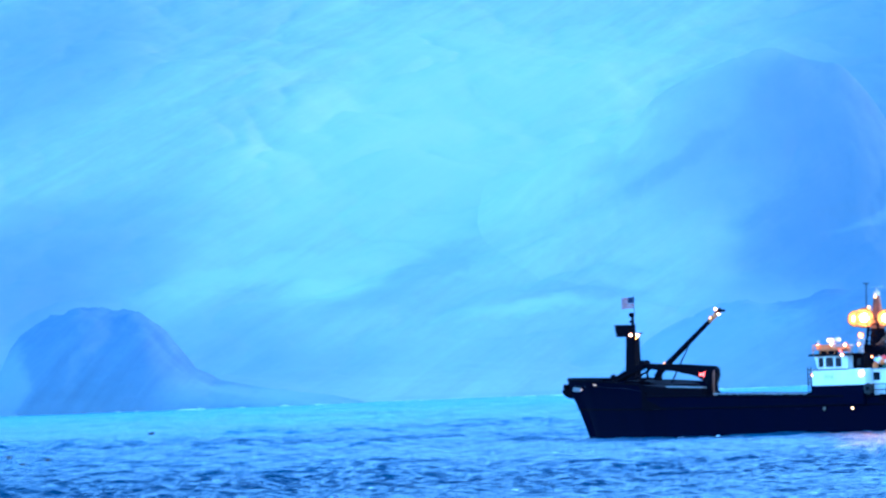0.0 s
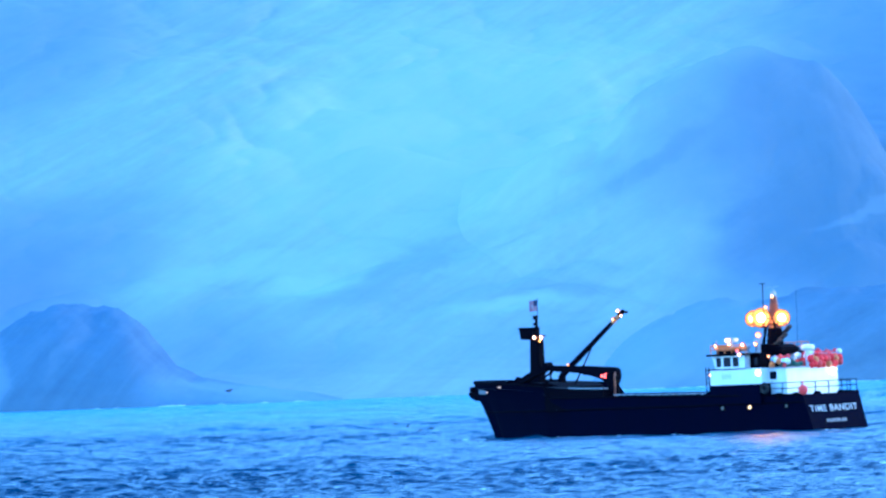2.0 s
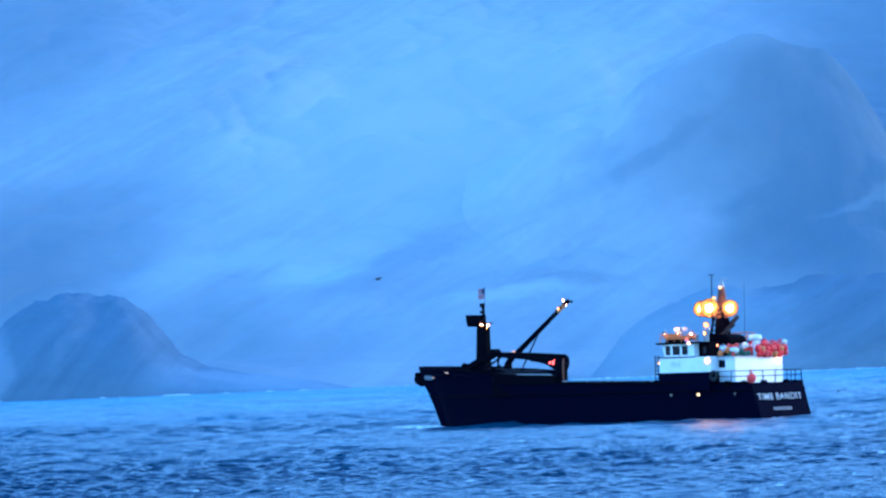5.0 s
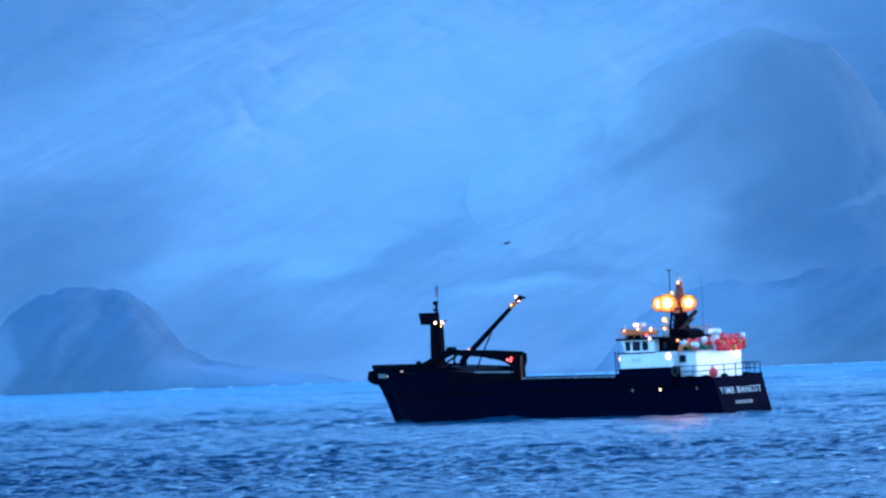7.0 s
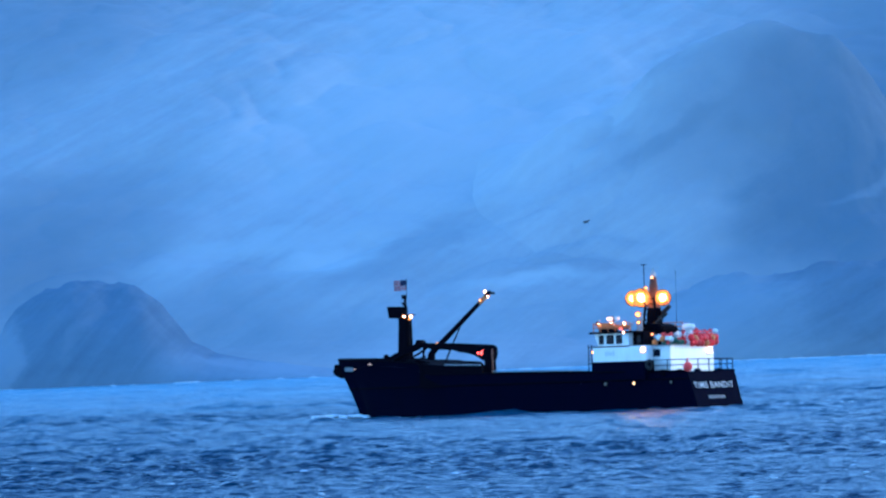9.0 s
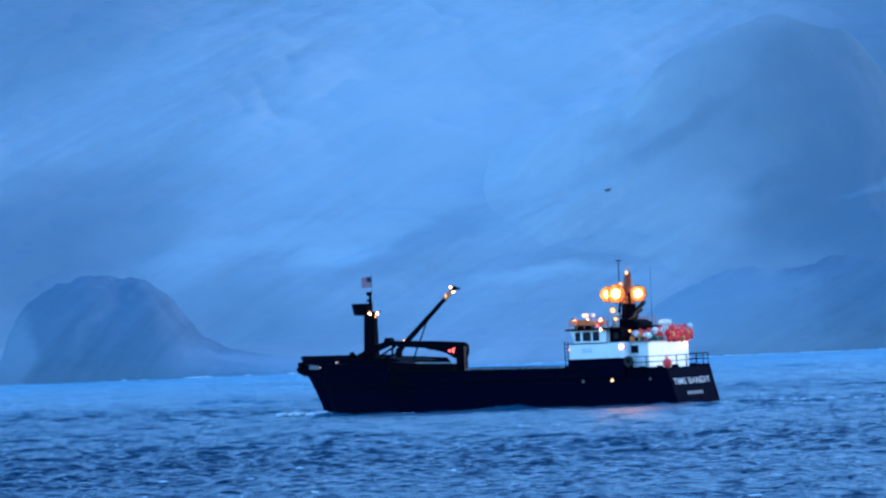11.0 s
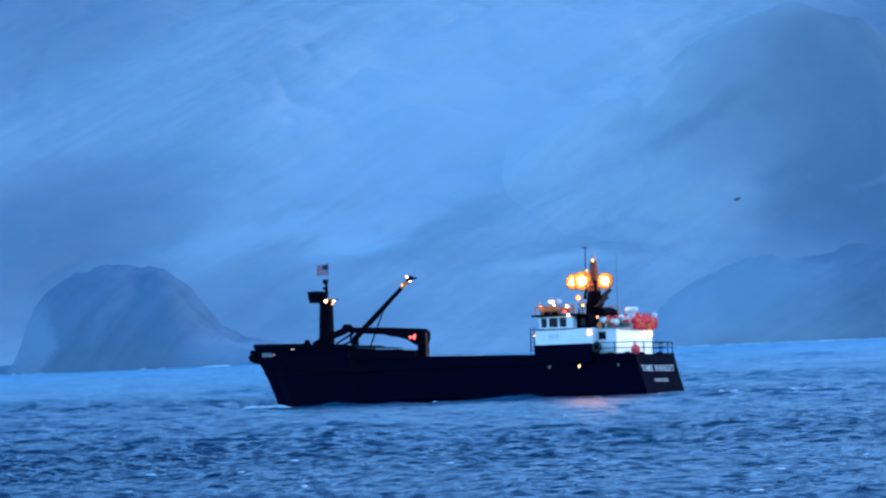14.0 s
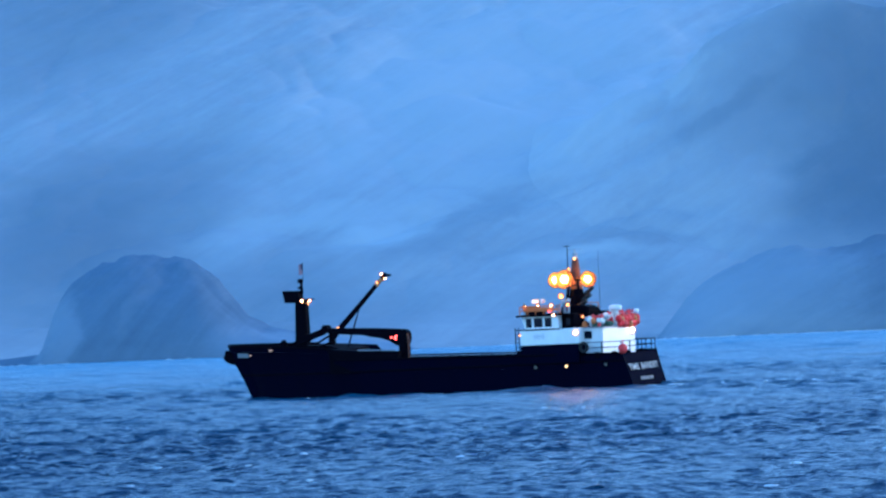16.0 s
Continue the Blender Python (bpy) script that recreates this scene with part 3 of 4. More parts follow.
def build_hull(vessel):
    bm = B()
    xs = list(np.linspace(0, 6, 9)) + list(np.linspace(7, 16.6, 10)) + list(np.linspace(17.1, 22.9, 8)) + [23.2, 23.9] + list(np.linspace(24.4, 30, 8)) + list(np.linspace(30.6, 34.4, 12))
    fs = [0, 0.15, 0.3, 0.4, 0.5, 0.62, 0.74, 0.86, 1.0]
    rows = []
    for x in xs:
        port = [bm.verts.new(hull_point(x, f)) for f in fs]
        star = [bm.verts.new((p.co.x, -p.co.y, p.co.z)) for p in port]
        rows.append((port, star))
    for (p0, s0), (p1, s1) in zip(rows, rows[1:]):
        for j in range(len(fs) - 1):
            bm.faces.new((p0[j], p1[j], p1[j + 1], p0[j + 1]))
            bm.faces.new((s0[j], s0[j + 1], s1[j + 1], s1[j]))
    for p, s in (rows[0], rows[-1]):
        for j in range(len(fs) - 1):
            bm.faces.new((p[j], p[j + 1], s[j + 1], s[j]))
    hull = part("hull", bm, BLACK, vessel, "black painted steel hull", smooth=False)
    bm = B()
    ds = [x for x in xs if x <= 34]
    dv = []
    for x in ds:
        xx, b, z = hull_point(x, 1.0)
        z -= 0.9 if 8.5 < x < 23.5 else 0.35
        dv.append((bm.verts.new((xx, b - 0.06, z)), bm.verts.new((xx, -b + 0.06, z))))
    for a, b in zip(dv, dv[1:]):
        bm.faces.new((a[0], b[0], b[1], a[1]))
    part("deck", bm, DECK, vessel, "worn grey-brown steel deck")
    # cap rail along the bulwark on both sides
    for side in (1, -1):
        bm = B()
        tube(bm, [(p[0], side * p[1], p[2] + 0.02) for p in (hull_point(x, 1.0) for x in xs)], 0.075)
        part("cap_rail", bm, BLACK_STEEL, hull)
        bm = B()
        tube(bm, [(p[0], side * p[1], p[2]) for p in (hull_point(x, 0.3 + 0.7 * 2.2 / sheer(x)) for x in xs)], 0.07)
        part("rubbing_strake", bm, BLACK_STEEL, hull)
    # breakwater rail at the bow, roller and anchor
    for side in (1, -1):
        bm = B()
        tube(bm, [(p[0], side * (p[1] - 0.05), p[2] + 0.12) for p in (hull_point(float(x), 1.0) for x in np.linspace(28.3, 34.3, 15))], 0.11)
        part("bow_rail", bm, BLACK_STEEL, hull)
        # name board at the bow: letters too small to tell
        bm = B()
        for i in range(7):
            x = 33.1 - i * 0.18
            p = hull_point(x, 0.9)
            box(bm, x - 0.07, x + 0.07, side * (p[1] + 0.03), side * (p[1] + 0.07), p[2] - 0.16, p[2] + 0.16)
        part("bow_name", bm, FADED, hull, "faded pale lettering")
    bm = B()
    prism(bm, [(34.75, 3.62), (34.55, 3.3), (34.0, 3.05), (33.55, 3.3), (33.6, 3.75), (34.3, 4.1)], -0.45, 0.45)
    anchor = part("anchor", bm, BLACK_STEEL, hull, "black stowed anchor on the bow roller")
    bm = B()
    rod(bm, (34.3, -0.6, 3.95), (34.3, 0.6, 3.95), 0.2, seg=12)
    part("roller", bm, BLACK_STEEL, anchor)
    # warm lamp on the bow bulwark, and deck lamp under the rail
    bm = B()
    p = hull_point(29.3, 0.95)
    box(bm, 29.15, 29.5, p[1] + 0.02, p[1] + 0.10, p[2] + 0.06, p[2] + 0.16, 0.02)
    part("bow_lamp", bm, FAINT, hull, "small warm lamp")
    bm = B()
    p = hull_point(31.7, 0.9)
    ball(bm, (31.7, p[1] + 0.06, p[2]), 0.07)
    part("bow_lamp", bm, FAINT, hull, "small warm lamp")
    # portholes
    for x, mat, r in ((4.48, CABIN, 0.12), (6.86, CABIN_DIM, 0.13), (1.55, CABIN_DIM, 0.11)):
        xx, b, z = hull_point(x, 0.3 + 0.7 * 1.96 / sheer(x))
        bm = B()
        rod(bm, (x, b - 0.05, z), (x, b + 0.06, z), r, seg=14)
        port = part("porthole", bm, mat, hull, "round porthole lit from inside")
        bm = B()
        ring(bm, (x, b + 0.05, z), r + 0.03, 0.035, Vector((0, 1, 0)))
        part("porthole_rim", bm, BLACK_STEEL, port)
    # forecastle front and hatch
    bm = B()
    prism(bm, [(23.6, 2.2), (23.6, 3.9), (24.6, 4.2), (26.6, 4.3), (27.2, 4.1), (27.2, 3.2)], -2.4, 2.4)
    part("forecastle", bm, BLACK_STEEL, vessel)
    bm = B()
    prism(bm, [(18.0, 2.1), (18.0, 3.6), (20.9, 3.7), (23.7, 3.95), (23.7, 2.1)], 2.7, 4.2)
    part("bait_shed", bm, BLACK_STEEL, vessel, "low black shed on the foredeck")
    for i in range(9):
        bm = B()
        x = 18.2 + i * 0.38
        rod(bm, (x, 4.12, 3.58), (x, 4.12, 3.74), 0.03, seg=6)
        part("shed_rail_post", bm, GREY, vessel)
    bm = B()
    tube(bm, [(18.1, 4.12, 3.71), (21.4, 4.12, 3.80)], 0.035)
    part("shed_rail", bm, GREY, vessel, "pale pipe rail")
    # lines of letters on the raked transom
    m = Matrix(((0, 0.2828, -0.9592, 0), (-1, 0, 0, 0), (0, 0.9592, 0.2828, 0), (0, 0, 0, 1)))
    place = lambda y, z: Matrix.Translation((0.38 * z / 2.72 - 0.42 * (1 - z / 2.72) - 0.012, y, z)) @ m
    cu = bpy.data.curves.new("name", "FONT")
    cu.body, cu.size, cu.align_x, cu.align_y, cu.extrude, cu.offset = "TIME BANDIT", 0.68, "CENTER", "CENTER", 0.008, 0.002
    cu.space_character = 1.12
    tmp = new("tmp", cu)
    bpy.context.view_layer.update()
    me = bpy.data.meshes.new_from_object(tmp.evaluated_get(bpy.context.evaluated_depsgraph_get()))
    bpy.data.objects.remove(tmp)
    w = max(v.co.x for v in me.vertices) - min(v.co.x for v in me.vertices)
    # one piece for each letter: faces whose spans along the line overlap
    spans = sorted((min(me.vertices[i].co.x for i in f.vertices), max(me.vertices[i].co.x for i in f.vertices), f.index) for f in me.polygons)
    letters, reach = [], -1e9
    for a, b, i in spans:
        if a > reach + 0.004:
            letters.append([])
        letters[-1].append(i)
        reach = max(reach, b)
    at = place(0.15, 1.66) @ Matrix.Diagonal((5.4 / w, 1, 1, 1))
    for faces in letters:
        bm = B()
        made = {}
        for i in faces:
            vs = []
            for k in me.polygons[i].vertices:
                if k not in made:
                    made[k] = bm.verts.new(at @ me.vertices[k].co)
                vs.append(made[k])
            bm.faces.new(vs)
        part("letter", bm, PALE, hull, "white painted letter of the ship's name")
    bpy.data.meshes.remove(me)
    x = -1.25
    for wd in (0.2, 0.17, 0.22, 0.2, 0.17, 0.2, 0.05, 0.25, 0.2):
        bm = B()
        box(bm, x, x + wd, -0.12, 0.12, 0, 0.012)
        x += wd + 0.07
        bmesh.ops.transform(bm, verts=bm.verts, matrix=place(0.05, 0.8))
        part("small_letter", bm, FADED, hull, "small pale letter under the ship's name")
    return hull


def lamp_head(parent, at, r, mat, toward, name="floodlight", label="", depth=0.22, glass=None):
    d = Vector(toward).normalized()
    at = Vector(at)
    bm = B()
    rod(bm, at - d * depth, at, r * 0.6, r * 1.06, seg=14)
    body = part(name, bm, BLACK_STEEL, parent, label)
    # The glass is drawn glowing so its rim imitates glare.
    bm = B()
    rod(bm, at + d * 0.005, at + d * 0.05, r, r * 0.85, seg=14)
    lens = part("lens", bm, glass or (RED_LAMP if mat is RED_LAMP else FRINGE), body, "glowing lamp lens")
    bm = B()
    rod(bm, at + d * 0.045, at + d * 0.085, r * 0.5, r * 0.4, seg=12)
    part("bulb", bm, mat, lens, "hot bright lamp centre")
    return body


def flood(parent, at, r, toward):
    """An open bowl with the burner inside it; its orange width imitates glare."""
    d = Vector(toward).normalized()
    turn = Matrix.Translation(at) @ d.to_track_quat("Z", "Y").to_matrix().to_4x4()
    bm = B()
    seg, rows = 20, []
    for k, (rr, z) in enumerate(((0.25, -0.30), (0.55, -0.22), (0.82, -0.08), (1.0, 0.12), (1.04, 0.12), (0.88, -0.12), (0.58, -0.28), (0.25, -0.36))):
        rows.append([bm.verts.new((rr * r * math.cos(i / seg * math.tau), rr * r * math.sin(i / seg * math.tau), z * r)) for i in range(seg)])
    for a, b in zip(rows, rows[1:] + rows[:1]):
        for i in range(seg):
            bm.faces.new((a[i], a[(i + 1) % seg], b[(i + 1) % seg], b[i]))
    bmesh.ops.transform(bm, verts=bm.verts, matrix=turn)
    bowl = part("floodlight", bm, HALO_BOWL, parent, "round floodlight burning orange-yellow", smooth=True)
    bm = B()
    ball(bm, (0, 0, -0.1 * r), r * 0.4, 0.8, 14)
    bmesh.ops.transform(bm, verts=bm.verts, matrix=turn)
    part("burner", bm, SODIUM, bowl, "glowing orange-yellow burner", smooth=True)


def build_foremast(vessel):
    bm = B()
    lo, hi = [], []
    for sx, sy in ((1, 1), (-1, 1), (-1, -1), (1, -1)):
        lo.append(bm.verts.new((28.02 + sx * 0.52, sy * 0.42, 3.6)))
        hi.append(bm.verts.new((27.95 + sx * 0.42, sy * 0.36, 7.8)))
    bm.faces.new(hi)
    bm.faces.new(lo[::-1])
    for i in range(4):
        j = (i + 1) % 4
        bm.faces.new((lo[i], lo[j], hi[j], hi[i]))
    bmesh.ops.bevel(bm, geom=list(bm.edges), offset=0.08, segments=2, affect="EDGES")
    mast = part("foremast", bm, BLACK_STEEL, vessel, "black box-section foremast")
    bm = B()
    prism(bm, [(28.0, 8.38), (28.0, 7.7), (28.5, 7.52), (29.2, 7.56), (29.36, 8.38)], -0.42, 0.42)
    nest = part("lookout_platform", bm, BLACK_STEEL, mast, "black lookout platform with solid sides")
    bm = B()
    for y in (-0.42, 0.42):
        rod(bm, (28.0, y, 8.4), (29.36, y, 8.42), 0.03, seg=6)
    rod(bm, (29.36, -0.42, 8.42), (29.36, 0.42, 8.42), 0.035, seg=6)
    part("platform_rail", bm, BLACK_STEEL, nest)
    bm = B()
    rod(bm, (27.9, 0, 8.2), (27.92, 0, 9.3), 0.13, 0.09)
    box(bm, 27.8, 28.18, -0.12, 0.12, 9.0, 9.32, 0.03)
    box(bm, 27.9, 28.2, -0.1, 0.1, 8.55, 8.75, 0.03)
    rod(bm, (27.75, 0, 9.2), (27.72, 0, 10.6), 0.02, seg=6)
    part("flagpole", bm, BLACK_STEEL, mast)
    # two working lamps on a bracket below the platform; a third imitates their glow
    bm = B()
    box(bm, 26.7, 28.0, 0.35, 0.43, 7.72, 7.8)
    part("lamp_bracket", bm, BLACK_STEEL, mast)
    for x, z in ((27.62, 7.66), (26.95, 7.64)):
        lamp_head(mast, (x, 0.62, z), 0.14, HALOGEN, (-0.55, 0.8, -0.12), label="round working lamp burning warm white")
    lamp_head(mast, (27.15, 0.55, 7.4), 0.07, SODIUM_DIM, (-0.55, 0.8, -0.3), label="small lamp added as the orange glow")
    bm = B()
    ball(bm, (29.2, 0.9, 4.55), 0.24)
    box(bm, 29.0, 29.8, 0.5, 1.2, 4.2, 4.5, 0.06)
    part("winch", bm, BLACK_STEEL, vessel, "black anchor winch on the foredeck")
    return mast


def build_flag(vessel):
    flag = new("flag")
    flag.parent = vessel
    flag.location = (27.73, 0, 9.68)
    tagged(flag, "striped red and white flag with a dark blue canton")
    w, h = 1.0, 0.78

    def cloth(x0, x1, z0, z1, name, mat):
        bm = B()
        cols = [x0 + (x1 - x0) * i / 10 for i in range(11)]
        rows = []
        for x in cols:
            y = 0.10 * math.sin(x * 6.5) * x
            drop = 0.05 * x * x
            rows.append([bm.verts.new((x, y + e, z - drop)) for e in (-0.008, 0.008) for z in (z0, z1)])
        for a, b in zip(rows, rows[1:]):
            for i, j in ((0, 1), (3, 2), (1, 3), (2, 0)):
                bm.faces.new((a[i], b[i], b[j], a[j]))
        bm.faces.new([rows[0][i] for i in (0, 1, 3, 2)])
        bm.faces.new([rows[-1][i] for i in (0, 2, 3, 1)])
        part(name, bm, mat, flag)

    for i in range(13):
        x0 = 0.50 if i >= 6 else 0.0
        cloth(x0, w, i * h / 13, (i + 1) * h / 13, "stripe", FLAG_RED if i % 2 == 0 else FLAG_WHITE)
    cloth(0.0, 0.50, 6 * h / 13, h, "canton", FLAG_BLUE)
    return flag


def build_boom(vessel):
    foot, tip = Vector((25.45, 0.2, 4.7)), Vector((22.85, -3.9, 9.18))
    boom = part("cargo_boom", rod(B(), foot, tip, 0.24, 0.15, seg=10), BLACK_STEEL, vessel, "black steel cargo boom raised at an angle")
    bm = B()
    box(bm, 25.2, 25.65, -0.05, 0.45, 3.9, 4.75, 0.06)
    part("boom_pedestal", bm, BLACK_STEEL, boom)
    mid = foot.lerp(tip, 0.55)
    part("hydraulic_ram", rod(B(), (24.0, 0.5, 3.9), mid, 0.06, 0.05, seg=8), BLACK_STEEL, boom)
    bm = B()
    d = (tip - foot).normalized()
    rod(bm, tip - d * 0.3, tip + d * 0.3, 0.2, 0.16, seg=10)
    box(bm, tip.x - 0.6, tip.x + 0.1, tip.y - 0.1, tip.y + 0.1, tip.z - 0.02, tip.z + 0.16, 0.03)
    part("boom_head", bm, BLACK_STEEL, boom)
    lamp_head(boom, tip + Vector((0.05, 0.3, 0.2)), 0.12, HALOGEN, (-0.55, 0.8, -0.1), label="working lamp burning at the boom head")
    lamp_head(boom, tip + Vector((-0.2, 0.25, -0.14)), 0.1, HALOGEN, (-0.3, 0.6, -0.6), label="working lamp burning at the boom head")
    lamp_head(boom, foot.lerp(tip, 0.9) + Vector((0, 0.22, 0.02)), 0.13, HALOGEN_DIM, (0.2, 0.9, -0.3), label="working lamp along the boom")
    # Not a fitting: a yellow skin that imitates lamplight on the boom.
    part("boom_lit_end", rod(B(), foot.lerp(tip, 0.84), foot.lerp(tip, 0.985), 0.185, 0.165, seg=10), LAMPLIT_YELLOW, boom, "boom's upper end coloured yellow as if lamplit")
    lamp_head(boom, foot.lerp(tip, 0.15) + Vector((0, 0.28, 0.12)), 0.1, HALOGEN_DIM, (0.2, 0.9, 0.3), label="small lamp at the boom's foot")
    return boom


def build_crane(vessel):
    crane = new("deck_crane")
    crane.parent = vessel
    tagged(crane, "black knuckle-boom deck crane, folded")
    bm = B()
    rod(bm, (18.0, 3.0, 2.0), (18.0, 3.0, 4.4), 0.5, 0.42, seg=14)
    box(bm, 17.6, 18.5, 2.6, 3.4, 4.0, 4.85, 0.12)
    part("pedestal", bm, BLACK_STEEL, crane)
    bm = B()
    prism(bm, [(17.6, 4.5), (17.65, 5.0), (17.95, 5.2), (20.8, 5.38), (24.7, 5.54), (24.75, 5.2), (23.5, 5.04), (21.3, 4.92), (20.9, 4.72), (19.9, 4.62), (19.4, 4.42), (19.0, 4.2), (18.7, 4.0), (17.8, 4.0)], 2.45, 2.95)
    bmesh.ops.bevel(bm, geom=list(bm.edges), offset=0.05, segments=1, affect="EDGES")
    part("main_arm", bm, BLACK_STEEL, crane)
    bm = B()
    rod(bm, (24.6, 2.35, 5.5), (24.6, 3.05, 5.5), 0.27, seg=14)
    part("knuckle", bm, BLACK_STEEL, crane)
    bm = B()
    prism(bm, [(24.9, 5.5), (24.7, 5.1), (25.8, 4.75), (27.3, 4.2), (27.6, 4.5), (26.2, 5.1)], 2.5, 2.9)
    part("jib", bm, BLACK_STEEL, crane)
    for a, b in (((24.1, 2.7, 5.1), (25.6, 2.7, 4.35)), ((24.2, 2.7, 4.5), (25.4, 2.7, 4.1)), ((24.3, 2.7, 5.2), (24.4, 2.7, 4.4)), ((18.6, 2.7, 4.6), (21.0, 2.7, 4.95))):
        part("hydraulic_ram", rod(B(), a, b, 0.09, 0.07, seg=8), BLACK_STEEL, crane)
    # The orange stands for lamplight along the pipe's side.
    bm = B()
    rod(bm, (17.35, 3.62, 3.0), (17.35, 3.62, 4.4), 0.07, seg=8)
    rod(bm, (17.35, 3.62, 4.4), (17.55, 3.3, 4.85), 0.07, seg=8)
    part("hose", bm, LAMPLIT_ORANGE, crane, "hose up the crane's side, coloured orange as if lamplit")
    lamp_head(crane, (18.6, 3.1, 4.6), 0.2, RED_LAMP, (0.0, 1, 0.1), label="red lamp on the crane")
    lamp_head(crane, (19.0, 3.1, 4.6), 0.1, RED_LAMP, (0.0, 1, 0.1), label="red lamp on the crane")
    bm = B()
    ball(bm, (17.5, 3.1, 4.8), 0.16)
    part("hydraulic_valve", bm, BLACK_STEEL, crane)
    return crane


def window(parent, x0, x1, z0, z1, y, mullions=0, rim=WHITE):
    bm = B()
    box(bm, x0, x1, y - 0.03, y + 0.012, z0, z1)
    w = part("window", bm, GLASS, parent, "dark wheelhouse window")
    bm = B()
    for a, b, c, d in ((x0 - 0.06, x1 + 0.06, z1, z1 + 0.06), (x0 - 0.06, x1 + 0.06, z0 - 0.06, z0), (x0 - 0.06, x0, z0, z1), (x1, x1 + 0.06, z0, z1)):
        box(bm, a, b, y - 0.01, y + 0.03, c, d)
    part("window_frame", bm, rim, w)
    for i in range(mullions):
        xm = x0 + (x1 - x0) * (i + 1) / (mullions + 1)
        part("mullion", box(B(), xm - 0.03, xm + 0.03, y, y + 0.035, z0, z1), BLACK_STEEL, w)
    return w


def build_house(vessel):
    house = new("deckhouse")
    house.parent = vessel
    tagged(house, "white and black deckhouse with a wheelhouse on top")
    bm = B()
    box(bm, 3.35, 8.02, -4.25, 4.25, 2.2, 3.58, 0.05)
    part("lower_block", bm, BLACK, house, "black lower deckhouse flush with the hull")
    bm = B()
    box(bm, 3.4, 8.1, -3.95, 3.95, 3.58, 4.7, 0.05)
    lower = part("white_block", bm, WHITE, house)
    bm = B()
    box(bm, 4.9, 8.16, -4.02, 4.02, 4.66, 4.74, 0.02)
    part("ledge", bm, BLACK_STEEL, lower)
    bm = B()
    prism(bm, [(5.15, 4.7), (5.15, 5.66), (8.12, 5.66), (7.82, 4.7)], -3.6, 3.6)
    wheel = part("wheelhouse", bm, WHITE, house, "white wheelhouse with a row of windows")
    for x0, x1 in ((7.28, 7.74), (6.4, 7.1), (5.68, 6.24)):
        window(wheel, x0, x1, 4.88, 5.55, 3.6)
        window(wheel, x0, x1, 4.88, 5.55, -3.58)
    # windows in the front
    for y in (-2.8, -1.7, -0.6, 0.6, 1.7, 2.8):
        bm = B()
        box(bm, 7.9, 8.06, y - 0.42, y + 0.42, 4.95, 5.5)
        part("window", bm, GLASS, wheel)
    bm = B()
    box(bm, 4.3, 8.45, -3.9, 3.9, 5.66, 5.8, 0.04)
    part("wheelhouse_roof", bm, BLACK_STEEL, house, "dark overhanging wheelhouse roof")
    # recess behind the wheelhouse: a solid block, its shade put in as black
    bm = B()
    box(bm, 4.2, 5.15, -3.0, 3.0, 4.7, 5.66)
    recess = part("upper_passage", bm, BLACK_STEEL, house, "passage behind the wheelhouse, black for its shade")
    window(recess, 4.45, 4.8, 4.95, 5.45, 3.0, rim=BLACK_STEEL)
    # the symbol on the side, unreadable
    bm = B()
    for i in range(5):
        box(bm, 6.2 + i * 0.17, 6.3 + i * 0.17, 3.95, 3.957, 3.98 + 0.03 * (i % 2), 4.42 - 0.04 * (i % 3))
    box(bm, 6.15, 7.05, 3.95, 3.959, 4.16, 4.24)
    part("painted_mark", bm, SYMBOL, lower, "faded grey painted mark")
    # after house
    bm = B()
    box(bm, 1.95, 4.2, -3.0, 3.0, 2.3, 4.62, 0.05)
    aft = part("after_house", bm, WHITE, house, "white after end of the deckhouse")
    window(aft, 2.78, 3.5, 3.86, 4.42, 3.0, 1)
    bm = B()
    box(bm, 1.75, 4.3, -3.2, 3.2, 4.62, 4.7, 0.02)
    part("after_roof", bm, GREY, aft)
    # lamps on the house; the two wide glasses imitate light pooled on the wall
    lamp_head(house, (3.62, 4.05, 4.38), 0.27, HALOGEN, (-0.2, 0.9, 0.0), label="wall floodlight burning warm white", glass=WARM_GLOW)
    lamp_head(house, (1.83, -2.2, 4.25), 0.32, HALOGEN, (-0.9, 0.5, 0.0), label="wall floodlight burning warm white", glass=WARM_GLOW)
    lamp_head(house, (8.25, 3.7, 4.35), 0.13, SODIUM_DIM, (0.35, 0.8, -0.4), label="wall floodlight burning warm white")
    lamp_head(house, (5.3, 4.0, 5.72), 0.12, HALOGEN, (-0.2, 0.9, -0.1), label="small lamp under the roof's edge")
    # Added lamp to brighten the planks on the roof.
    lamp_head(house, (7.75, 3.72, 6.5), 0.1, HALOGEN, (-0.2, -0.5, -0.8), label="small lamp added to light the roof planks", depth=0.08)
    bm = B()
    for x in (8.22, 8.5):
        rod(bm, (x, 3.9, 2.4), (x, 3.9, 4.9), 0.035, seg=6)
    for z in np.arange(2.6, 4.8, 0.3):
        rod(bm, (8.22, 3.9, z), (8.5, 3.9, z), 0.025, seg=6)
    part("ladder", bm, BLACK_STEEL, house, "black steel ladder")
    # things on the wheelhouse roof
    for y in (3.6, -3.6):
        bm = B()
        for z in (6.1, 6.42):
            rod(bm, (5.0, y, z), (8.2, y, z), 0.03, seg=6)
        for x in np.linspace(5.0, 8.2, 6):
            rod(bm, (x, y, 5.8), (x, y, 6.42), 0.035, seg=6)
        part("roof_rail", bm, LAMPLIT_WOOD, house)
    # Plank colour already holds the lamps' orange light.
    for x0, x1, z in ((5.6, 8.0, 6.16), (5.2, 7.2, 6.05), (6.6, 8.15, 6.3)):
        bm = B()
        box(bm, x0, x1, 3.35, 3.5, z, z + 0.14, 0.02)
